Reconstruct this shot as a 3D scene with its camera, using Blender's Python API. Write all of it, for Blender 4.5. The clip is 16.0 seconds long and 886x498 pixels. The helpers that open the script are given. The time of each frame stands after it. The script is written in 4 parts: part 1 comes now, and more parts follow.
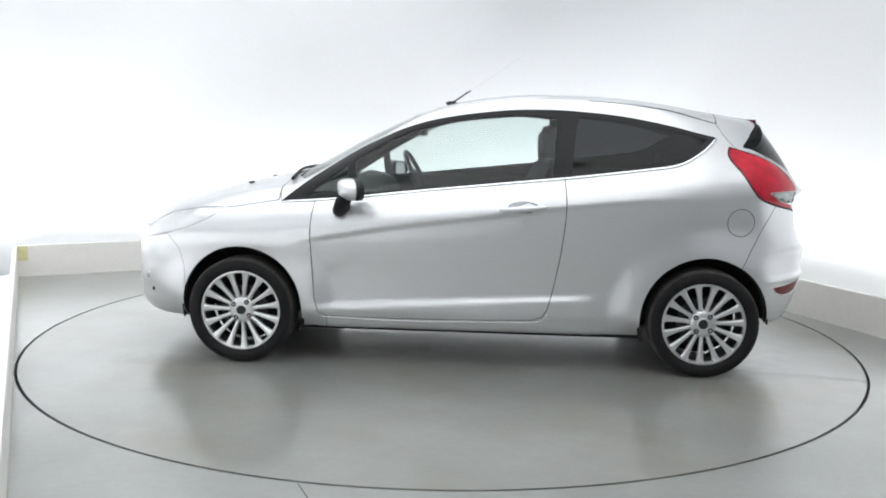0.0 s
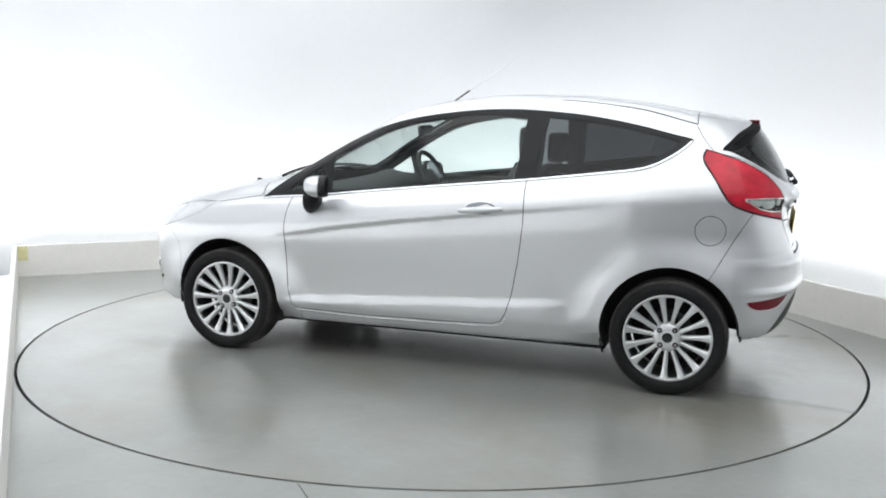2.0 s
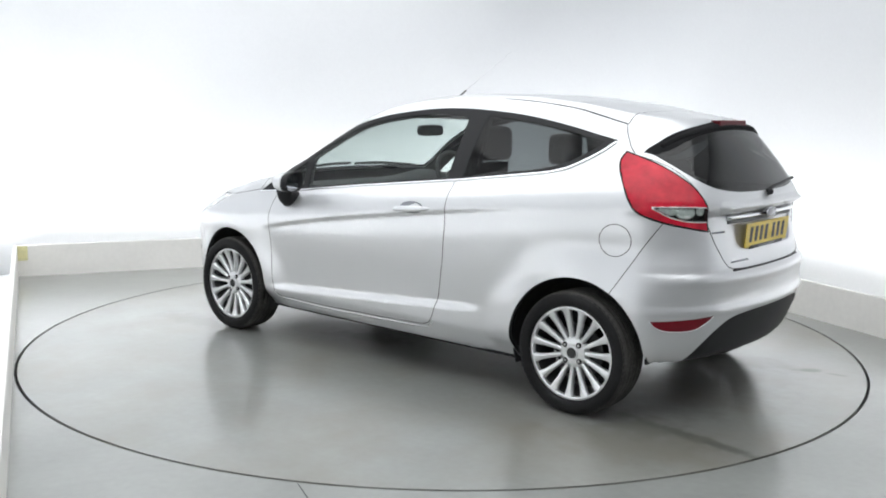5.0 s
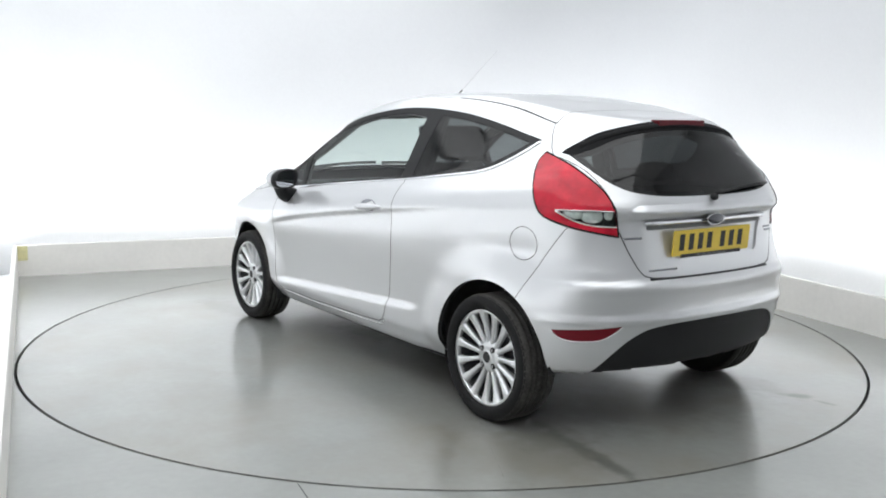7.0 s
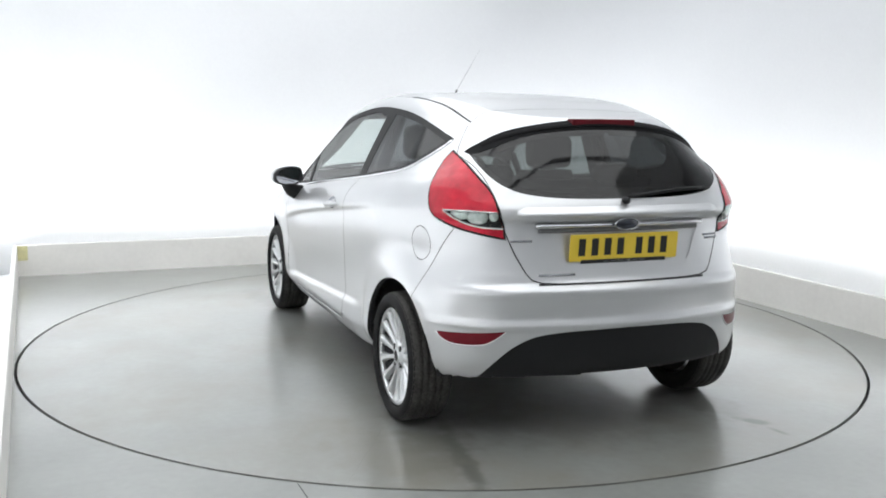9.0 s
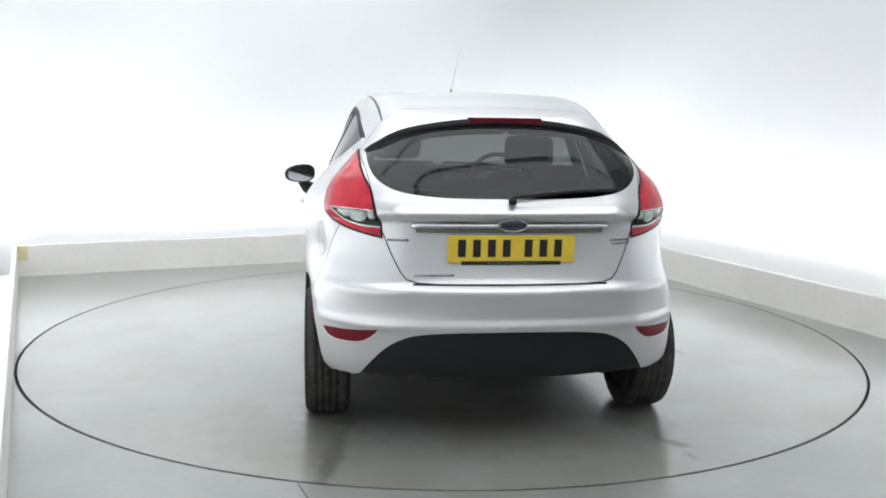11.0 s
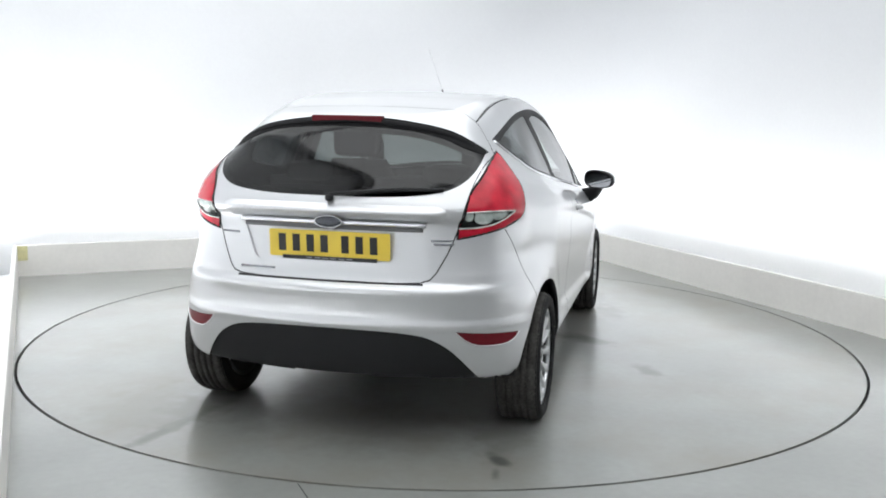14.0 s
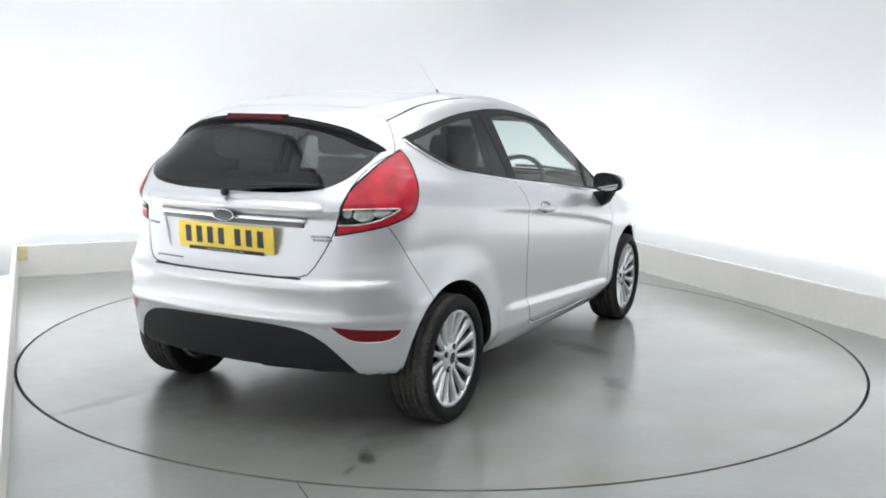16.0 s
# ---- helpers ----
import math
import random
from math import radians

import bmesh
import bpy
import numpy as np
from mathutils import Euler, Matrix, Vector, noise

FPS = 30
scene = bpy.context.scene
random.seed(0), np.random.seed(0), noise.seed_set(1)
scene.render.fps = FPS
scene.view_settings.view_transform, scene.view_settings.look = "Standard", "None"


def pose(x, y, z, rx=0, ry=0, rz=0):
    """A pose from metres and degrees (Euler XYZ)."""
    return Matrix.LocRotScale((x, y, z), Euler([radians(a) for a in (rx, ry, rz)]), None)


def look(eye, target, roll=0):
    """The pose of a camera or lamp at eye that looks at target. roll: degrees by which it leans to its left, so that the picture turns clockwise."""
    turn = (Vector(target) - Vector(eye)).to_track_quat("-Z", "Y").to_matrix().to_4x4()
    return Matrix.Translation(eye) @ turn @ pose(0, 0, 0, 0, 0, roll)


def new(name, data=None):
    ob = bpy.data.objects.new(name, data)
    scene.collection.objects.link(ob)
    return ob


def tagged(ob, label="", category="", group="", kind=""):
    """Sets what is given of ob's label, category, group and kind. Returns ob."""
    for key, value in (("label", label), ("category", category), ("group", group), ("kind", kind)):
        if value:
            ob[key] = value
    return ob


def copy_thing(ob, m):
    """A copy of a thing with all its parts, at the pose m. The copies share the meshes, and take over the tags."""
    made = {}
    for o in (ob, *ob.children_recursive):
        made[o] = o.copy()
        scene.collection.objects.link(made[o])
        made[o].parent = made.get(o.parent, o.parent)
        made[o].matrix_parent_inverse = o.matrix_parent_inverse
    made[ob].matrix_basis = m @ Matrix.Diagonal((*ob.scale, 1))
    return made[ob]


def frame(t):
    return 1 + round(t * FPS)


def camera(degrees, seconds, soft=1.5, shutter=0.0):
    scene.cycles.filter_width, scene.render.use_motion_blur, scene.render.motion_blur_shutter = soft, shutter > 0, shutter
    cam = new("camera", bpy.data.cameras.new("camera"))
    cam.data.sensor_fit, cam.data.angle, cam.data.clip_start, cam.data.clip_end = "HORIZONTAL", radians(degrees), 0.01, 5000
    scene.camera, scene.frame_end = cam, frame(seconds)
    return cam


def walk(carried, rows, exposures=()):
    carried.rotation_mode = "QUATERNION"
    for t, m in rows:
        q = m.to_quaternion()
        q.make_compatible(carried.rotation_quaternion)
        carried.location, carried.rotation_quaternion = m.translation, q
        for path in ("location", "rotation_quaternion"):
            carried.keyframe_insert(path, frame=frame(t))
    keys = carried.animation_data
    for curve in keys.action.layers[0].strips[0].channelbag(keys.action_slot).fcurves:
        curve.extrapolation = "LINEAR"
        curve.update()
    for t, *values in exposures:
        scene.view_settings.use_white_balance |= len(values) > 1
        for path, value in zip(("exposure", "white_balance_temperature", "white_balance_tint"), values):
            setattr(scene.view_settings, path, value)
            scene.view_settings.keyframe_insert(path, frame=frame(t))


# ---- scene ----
SECONDS = 16.0
EYE = Vector((0.0, -5.7102, 1.3936))
PAN, TILT, LEAN = radians(-0.0596), radians(-8.565), 0.9412
AHEAD = Vector((math.sin(PAN) * math.cos(TILT), math.cos(PAN) * math.cos(TILT), math.sin(TILT)))
cam = camera(51.0, SECONDS, soft=1.9)
walk(cam, [(0.0, look(EYE, EYE + AHEAD, LEAN)), (SECONDS, look(EYE, EYE + AHEAD, LEAN))], exposures=[(0.0, -0.13), (SECONDS, -0.13)])

# the turntable: its heading at the start, its speed, and where its axis meets the car's floor plan
TURN_START, TURN_SPEED = 175.753, -7.1058
AXIS_IN_CAR = Vector((0.1978, 0.0085, 0.0))
RING = 2.4485
# the body rides this much higher over the wheels
RIDE = 0.017


def heading(t):
    return TURN_START + TURN_SPEED * t


def car_pose(t):
    turn = pose(0, 0, 0, 0, 0, heading(t))
    return turn @ Matrix.Translation(Vector((0, 0, RIDE)) - AXIS_IN_CAR)


# ---- world and light ----
world = bpy.data.worlds.new("studio_dark")
scene.world = world
world.use_nodes = True
world.node_tree.nodes["Background"].inputs[0].default_value = (0.9, 0.95, 1.0, 1)
world.node_tree.nodes["Background"].inputs[1].default_value = 0.0

# bay axes: the floor is a square turned against the camera
BAY = pose(0, 0, 0, 0, 0, 24.0)
LEFT, RIGHT, BACK, FRONT = -2.458, 2.575, 2.91, -5.75
KERB, GAP, CEIL = 0.254, 0.58, 3.5


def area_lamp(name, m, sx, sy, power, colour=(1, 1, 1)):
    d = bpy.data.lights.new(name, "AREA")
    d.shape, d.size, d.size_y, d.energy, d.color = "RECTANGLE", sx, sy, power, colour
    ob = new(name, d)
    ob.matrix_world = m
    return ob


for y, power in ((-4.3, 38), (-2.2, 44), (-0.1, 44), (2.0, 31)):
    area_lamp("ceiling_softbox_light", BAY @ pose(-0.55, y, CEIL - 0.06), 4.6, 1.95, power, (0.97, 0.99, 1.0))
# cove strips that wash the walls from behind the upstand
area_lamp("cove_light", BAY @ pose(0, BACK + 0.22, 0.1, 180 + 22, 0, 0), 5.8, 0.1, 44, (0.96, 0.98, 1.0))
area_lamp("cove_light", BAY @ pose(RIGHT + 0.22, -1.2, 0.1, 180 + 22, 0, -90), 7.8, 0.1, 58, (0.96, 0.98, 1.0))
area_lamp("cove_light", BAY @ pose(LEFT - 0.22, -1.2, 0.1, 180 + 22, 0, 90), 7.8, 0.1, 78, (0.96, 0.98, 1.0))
# ---- materials ----
def material(name, colour, rough=0.5, metal=0.0, grain=0.0, grain_scale=60.0, stain=0.0, stain_scale=2.0, bump=0.0, coat=0.0, coat_rough=0.04, spec=0.5):
    m = bpy.data.materials.new(name)
    m.use_nodes = True
    nt = m.node_tree
    b = nt.nodes["Principled BSDF"]
    b.inputs["Base Color"].default_value = (*colour, 1)
    b.inputs["Roughness"].default_value = rough
    b.inputs["Metallic"].default_value = metal
    b.inputs["Specular IOR Level"].default_value = spec
    b.inputs["Coat Weight"].default_value = coat
    b.inputs["Coat Roughness"].default_value = coat_rough
    co = nt.nodes.new("ShaderNodeTexCoord")
    last = None
    for amount, scale, detail in ((grain, grain_scale, 4), (stain, stain_scale, 6)):
        if amount <= 0:
            continue
        n = nt.nodes.new("ShaderNodeTexNoise")
        n.inputs["Scale"].default_value, n.inputs["Detail"].default_value = scale, detail
        nt.links.new(co.outputs["Object"], n.inputs["Vector"])
        r = nt.nodes.new("ShaderNodeMapRange")
        r.inputs["From Min"].default_value, r.inputs["From Max"].default_value = 0.3, 0.7
        r.inputs["To Min"].default_value, r.inputs["To Max"].default_value = 1 - amount, 1 + amount
        nt.links.new(n.outputs["Fac"], r.inputs["Value"])
        mx = nt.nodes.new("ShaderNodeMix")
        mx.data_type, mx.blend_type = "RGBA", "MULTIPLY"
        mx.inputs["Factor"].default_value = 1.0
        if last:
            nt.links.new(last, mx.inputs["A"])
        else:
            mx.inputs["A"].default_value = (*colour, 1)
        nt.links.new(r.outputs["Result"], mx.inputs["B"])
        last = mx.outputs["Result"]
        if bump > 0:
            bp = nt.nodes.new("ShaderNodeBump")
            bp.inputs["Strength"].default_value, bp.inputs["Distance"].default_value = bump, 0.002
            nt.links.new(n.outputs["Fac"], bp.inputs["Height"])
            nt.links.new(bp.outputs["Normal"], b.inputs["Normal"])
    if last:
        nt.links.new(last, b.inputs["Base Color"])
    return m


def glass_material(name, tint, rough=0.0, least=0.06):
    """Thin tinted pane: clear along the ray, with a mirror gloss that grows at a slant."""
    m = bpy.data.materials.new(name)
    m.use_nodes = True
    nt = m.node_tree
    nt.nodes.clear()
    out = nt.nodes.new("ShaderNodeOutputMaterial")
    mix = nt.nodes.new("ShaderNodeMixShader")
    lw = nt.nodes.new("ShaderNodeLayerWeight")
    lw.inputs["Blend"].default_value = 0.5
    pw = nt.nodes.new("ShaderNodeMath")
    pw.operation, pw.inputs[1].default_value = "POWER", 4.5
    nt.links.new(lw.outputs["Facing"], pw.inputs[0])
    fr = nt.nodes.new("ShaderNodeMapRange")
    fr.inputs["To Min"].default_value, fr.inputs["To Max"].default_value = least, 0.95
    nt.links.new(pw.outputs["Value"], fr.inputs["Value"])
    tr = nt.nodes.new("ShaderNodeBsdfTransparent")
    tr.inputs["Color"].default_value = (*tint, 1)
    gl = nt.nodes.new("ShaderNodeBsdfGlossy")
    gl.inputs["Roughness"].default_value = rough
    nt.links.new(fr.outputs["Result"], mix.inputs["Fac"])
    nt.links.new(tr.outputs["BSDF"], mix.inputs[1])
    nt.links.new(gl.outputs["BSDF"], mix.inputs[2])
    nt.links.new(mix.outputs["Shader"], out.inputs["Surface"])
    return m


PAINT = material("silver_paint", (0.668, 0.677, 0.690), 0.33, 0.66, grain=0.03, grain_scale=900, coat=0.7, coat_rough=0.025)
BLACK = material("black_plastic", (0.013, 0.0135, 0.015), 0.55, grain=0.15, grain_scale=300, bump=0.05, spec=0.3)
RUBBER = material("tyre_rubber", (0.012, 0.012, 0.0125), 0.7, grain=0.2, grain_scale=120, stain=0.15, stain_scale=9, spec=0.2)
ALLOY = material("alloy", (0.70, 0.71, 0.72), 0.28, 0.8, grain=0.03, grain_scale=200)
CHROME = material("chrome", (0.8, 0.81, 0.83), 0.08, 1.0)
DARK = material("underbody", (0.015, 0.015, 0.016), 0.85)
WALLPAINT = material("white_wall", (0.80, 0.81, 0.825), 0.75, grain=0.01, grain_scale=40, stain=0.015, stain_scale=0.8)
KERBPAINT = material("upstand_paint", (0.88, 0.86, 0.82), 0.5, grain=0.02, grain_scale=30, stain=0.03, stain_scale=2.5)
FLOORMAT = material("floor_paint", (0.258, 0.266, 0.252), 0.36, grain=0.04, grain_scale=25, stain=0.13, stain_scale=1.3, bump=0.02, coat=0.9, coat_rough=0.19)
GLASS = glass_material("clear_glass", (0.80, 0.86, 0.84), 0.0, 0.042)
TINTED = glass_material("privacy_glass", (0.125, 0.14, 0.14), 0.02, 0.055)
LIPBLACK = material("satin_black", (0.010, 0.010, 0.011), 0.75, grain=0.1, grain_scale=200, spec=0.12)
SHADEGREY = material("shade_grey", (0.16, 0.162, 0.165), 0.45, grain=0.1, grain_scale=150)
REDLENS = material("red_lens", (0.52, 0.013, 0.034), 0.22, stain=0.25, stain_scale=14, coat=0.25, spec=0.3)
DARKRED = material("dark_red_reflector", (0.16, 0.004, 0.012), 0.3, grain=0.2, grain_scale=150, coat=0.1, spec=0.3)
HEADLENS = material("headlamp_lens", (0.74, 0.75, 0.76), 0.2, 0.35, grain=0.08, grain_scale=18, coat=1.0)
BOWL = material("lamp_bowl", (0.86, 0.86, 0.85), 0.22, 0.25, grain=0.15, grain_scale=60)
LENS = material("clear_lens", (0.72, 0.72, 0.71), 0.12, 0.45, grain=0.35, grain_scale=25, coat=1.0)
TRIM = material("interior_trim", (0.035, 0.036, 0.038), 0.75, grain=0.2, grain_scale=80)
FABRIC = material("seat_fabric", (0.03, 0.031, 0.034), 0.9, grain=0.25, grain_scale=200, bump=0.1)
YELLOW = material("plate_yellow", (0.78, 0.57, 0.06), 0.4, stain=0.06, stain_scale=9)
INK = material("plate_black", (0.015, 0.015, 0.016), 0.5)
BADGE = material("badge_dark", (0.03, 0.035, 0.05), 0.15, 0.4, coat=0.8)
GREYBAR = material("badge_grey", (0.30, 0.31, 0.33), 0.25, 0.8)
MIRRORGLASS = material("mirror_glass", (0.34, 0.35, 0.37), 0.08, 1.0)
BRAKERED = material("brake_lamp", (0.09, 0.003, 0.008), 0.45, spec=0.2)
STEEL = material("brake_steel", (0.45, 0.45, 0.46), 0.35, 0.9, grain=0.1, grain_scale=120)
PRIVACY = glass_material("dark_privacy_glass", (0.13, 0.14, 0.147), 0.06, 0.03)
TAPE = material("yellowed_tape", (0.72, 0.68, 0.38), 0.6, stain=0.1, stain_scale=20)


DUSTY = material("dusty_tread", (0.055, 0.053, 0.050), 0.85, grain=0.3, grain_scale=90, stain=0.3, stain_scale=12, spec=0.2)


def uneven_gloss(m, low, high, scale):
    """Worn and polished patches: the sealed surface's gloss varies."""
    nt = m.node_tree
    co = nt.nodes.new("ShaderNodeTexCoord")
    n = nt.nodes.new("ShaderNodeTexNoise")
    n.inputs["Scale"].default_value, n.inputs["Detail"].default_value, n.inputs["Distortion"].default_value = scale, 2.0, 0.0
    r = nt.nodes.new("ShaderNodeMapRange")
    r.inputs["From Min"].default_value, r.inputs["From Max"].default_value = 0.2, 0.8
    r.inputs["To Min"].default_value, r.inputs["To Max"].default_value = low, high
    nt.links.new(co.outputs["Object"], n.inputs["Vector"])
    nt.links.new(n.outputs["Fac"], r.inputs["Value"])
    nt.links.new(r.outputs["Result"], nt.nodes["Principled BSDF"].inputs["Coat Roughness"])


uneven_gloss(FLOORMAT, 0.15, 0.23, 1.1)


def deck_material():
    """The floor paint with the turntable's own smudges: tyre streaks, oil spots, damp patches and a brownish worn zone,
    plus painted shade of the car.
    """
    m = FLOORMAT.copy()
    m.name = "deck_paint"
    nt = m.node_tree
    b = nt.nodes["Principled BSDF"]
    base = b.inputs["Base Color"].links[0].from_socket
    co = nt.nodes.new("ShaderNodeTexCoord")
    ns = nt.nodes.new("ShaderNodeTexNoise")
    ns.inputs["Scale"].default_value, ns.inputs["Detail"].default_value = 9.0, 6.0
    nt.links.new(co.outputs["Object"], ns.inputs["Vector"])
    # thin brownish dust in patches
    dn = nt.nodes.new("ShaderNodeTexNoise")
    dn.inputs["Scale"].default_value, dn.inputs["Detail"].default_value, dn.inputs["Roughness"].default_value = 1.5, 5.0, 0.6
    nt.links.new(co.outputs["Object"], dn.inputs["Vector"])
    dr = nt.nodes.new("ShaderNodeMapRange")
    dr.inputs["From Min"].default_value, dr.inputs["From Max"].default_value = 0.42, 0.66
    dr.inputs["To Min"].default_value, dr.inputs["To Max"].default_value = 0.0, 0.7
    nt.links.new(dn.outputs["Fac"], dr.inputs["Value"])
    dm = nt.nodes.new("ShaderNodeMix")
    dm.data_type = "RGBA"
    nt.links.new(dr.outputs["Result"], dm.inputs["Factor"])
    nt.links.new(base, dm.inputs["A"])
    dm.inputs["B"].default_value = (0.215, 0.198, 0.165, 1)
    base = dm.outputs["Result"]
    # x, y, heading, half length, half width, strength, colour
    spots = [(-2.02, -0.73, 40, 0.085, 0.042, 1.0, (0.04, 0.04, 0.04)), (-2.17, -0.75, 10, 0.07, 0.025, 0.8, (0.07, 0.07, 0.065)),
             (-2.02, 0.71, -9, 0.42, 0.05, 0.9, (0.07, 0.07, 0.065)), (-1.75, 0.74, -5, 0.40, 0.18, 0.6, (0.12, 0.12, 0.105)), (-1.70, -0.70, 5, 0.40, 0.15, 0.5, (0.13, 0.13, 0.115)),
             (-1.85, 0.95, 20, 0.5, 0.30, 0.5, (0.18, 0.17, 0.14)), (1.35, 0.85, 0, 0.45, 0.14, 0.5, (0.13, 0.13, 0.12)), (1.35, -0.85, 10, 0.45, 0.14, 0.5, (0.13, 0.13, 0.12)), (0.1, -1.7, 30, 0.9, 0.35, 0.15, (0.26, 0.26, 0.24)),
             # damp patches by the right flank, darkened further with the car's shadow
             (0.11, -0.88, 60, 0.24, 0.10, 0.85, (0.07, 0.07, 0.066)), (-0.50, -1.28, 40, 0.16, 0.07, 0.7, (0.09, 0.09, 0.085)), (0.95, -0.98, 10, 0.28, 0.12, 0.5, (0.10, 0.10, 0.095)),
             # broad dirt zone, then the shade under the left sill painted as a spot
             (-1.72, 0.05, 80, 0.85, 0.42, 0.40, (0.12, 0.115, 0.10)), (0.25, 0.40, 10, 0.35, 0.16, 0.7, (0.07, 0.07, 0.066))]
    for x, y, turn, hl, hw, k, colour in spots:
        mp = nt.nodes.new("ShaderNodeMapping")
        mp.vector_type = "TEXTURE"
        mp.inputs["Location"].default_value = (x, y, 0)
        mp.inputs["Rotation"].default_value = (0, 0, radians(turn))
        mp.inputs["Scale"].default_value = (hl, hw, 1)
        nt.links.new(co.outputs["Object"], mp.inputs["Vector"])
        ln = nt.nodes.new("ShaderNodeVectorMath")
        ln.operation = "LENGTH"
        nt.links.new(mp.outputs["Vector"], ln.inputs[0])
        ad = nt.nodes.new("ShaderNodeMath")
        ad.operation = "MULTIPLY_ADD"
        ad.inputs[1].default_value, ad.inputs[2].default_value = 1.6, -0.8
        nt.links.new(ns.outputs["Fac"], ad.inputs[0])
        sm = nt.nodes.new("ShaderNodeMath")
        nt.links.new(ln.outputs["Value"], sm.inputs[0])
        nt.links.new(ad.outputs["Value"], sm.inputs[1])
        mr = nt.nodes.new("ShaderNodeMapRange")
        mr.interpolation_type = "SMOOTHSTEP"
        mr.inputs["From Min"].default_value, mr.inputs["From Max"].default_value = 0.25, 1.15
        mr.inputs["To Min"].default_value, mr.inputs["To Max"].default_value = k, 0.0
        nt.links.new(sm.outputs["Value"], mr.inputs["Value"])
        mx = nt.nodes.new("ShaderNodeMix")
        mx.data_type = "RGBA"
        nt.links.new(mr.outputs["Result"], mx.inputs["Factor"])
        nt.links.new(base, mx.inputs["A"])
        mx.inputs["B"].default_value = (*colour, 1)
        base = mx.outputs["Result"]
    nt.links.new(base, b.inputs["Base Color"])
    return m


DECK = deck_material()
BARREL = material("dark_barrel", (0.06, 0.06, 0.063), 0.5, 0.5, grain=0.2, grain_scale=60)
BACKWALL = material("unseen_back_wall", (0.42, 0.425, 0.43), 0.8, stain=0.05, stain_scale=1.0)
# ---- helpers for meshes ----
def mesh_of(name, bm, mat, smooth=False):
    me = bpy.data.meshes.new(name)
    bm.to_mesh(me)
    bm.free()
    for m in (mat if isinstance(mat, (list, tuple)) else [mat]):
        me.materials.append(m)
    if smooth:
        for q in me.polygons:
            q.use_smooth = True
    return me


def part(name, bm, mat, parent=None, label="", smooth=False):
    ob = new(name, mesh_of(name, bm, mat, smooth))
    if parent:
        ob.parent = parent
    return tagged(ob, label)


def box(bm, lo, hi, bevel=0.0, segs=2):
    r = bmesh.ops.create_cube(bm, size=1.0)
    c = [(a + b) / 2 for a, b in zip(lo, hi)]
    s = [b - a for a, b in zip(lo, hi)]
    for v in r["verts"]:
        v.co = Vector([c[i] + v.co[i] * s[i] for i in range(3)])
    if bevel:
        es = list({e for v in r["verts"] for e in v.link_edges})
        bmesh.ops.bevel(bm, geom=es, offset=bevel, segments=segs, affect="EDGES", profile=0.5)
    return bm


def box_bm(lo, hi, bevel=0.0, segs=2):
    return box(bmesh.new(), lo, hi, bevel, segs)


def lathe(bm, prof, n=48, centre=(0, 0, 0)):
    """prof: (radius, along y) points turned about the y axis."""
    rings = []
    for r, y in prof:
        rings.append([bm.verts.new((centre[0] + r * math.cos(2 * math.pi * i / n), centre[1] + y, centre[2] + r * math.sin(2 * math.pi * i / n))) for i in range(n)])
    for a, b in zip(rings, rings[1:]):
        for i in range(n):
            bm.faces.new((a[i], a[(i + 1) % n], b[(i + 1) % n], b[i]))
    return rings


# ---- the bay ----
def structure(name, bm, mat, label, smooth=False):
    ob = part(name, bm, mat, None, label, smooth)
    ob.matrix_world = BAY
    return tagged(ob, kind="structure", category=name.split("_")[0])


def floor_sheet():
    """Floor round the turntable: a rectangle with a round hole."""
    bm = bmesh.new()
    n = 160
    a = [bm.verts.new(((RING + 0.008) * math.cos(2 * math.pi * i / n), (RING + 0.008) * math.sin(2 * math.pi * i / n), 0)) for i in range(n)]
    low = [bm.verts.new((v.co.x, v.co.y, -0.03)) for v in a]
    b = []
    for v in a:
        k = min((RIGHT if v.co.x > 0 else -LEFT) / max(abs(v.co.x), 1e-9), (BACK if v.co.y > 0 else -FRONT) / max(abs(v.co.y), 1e-9))
        b.append(bm.verts.new((v.co.x * k, v.co.y * k, 0)))
    for i in range(n):
        j = (i + 1) % n
        bm.faces.new((a[i], b[i], b[j], a[j]))
        bm.faces.new((low[i], a[i], a[j], low[j]))
    for (x, y) in ((RIGHT, BACK), (LEFT, BACK), (RIGHT, FRONT), (LEFT, FRONT)):
        near = sorted(b, key=lambda v: (v.co.x - x) ** 2 + (v.co.y - y) ** 2)[:2]
        bm.faces.new((near[0], near[1], bm.verts.new((x, y, 0))))
    bmesh.ops.recalc_face_normals(bm, faces=bm.faces)
    return bm


structure("floor", floor_sheet(), FLOORMAT, "grey painted studio floor with a glossy sealed surface")


def kerb(lo, hi):
    return box_bm(lo, hi, 0.006)


structure("upstand_back", kerb((LEFT - 0.03, BACK, -0.05), (RIGHT + 0.03, BACK + 0.03, KERB)), KERBPAINT, "low cream upstand board hiding the cove lights")
structure("upstand_right", kerb((RIGHT, FRONT, -0.05), (RIGHT + 0.03, BACK - 0.003, KERB)), KERBPAINT, "low cream upstand board hiding the cove lights")
structure("upstand_left", kerb((LEFT - 0.03, FRONT, -0.05), (LEFT, BACK - 0.003, KERB)), KERBPAINT, "low cream upstand board hiding the cove lights")


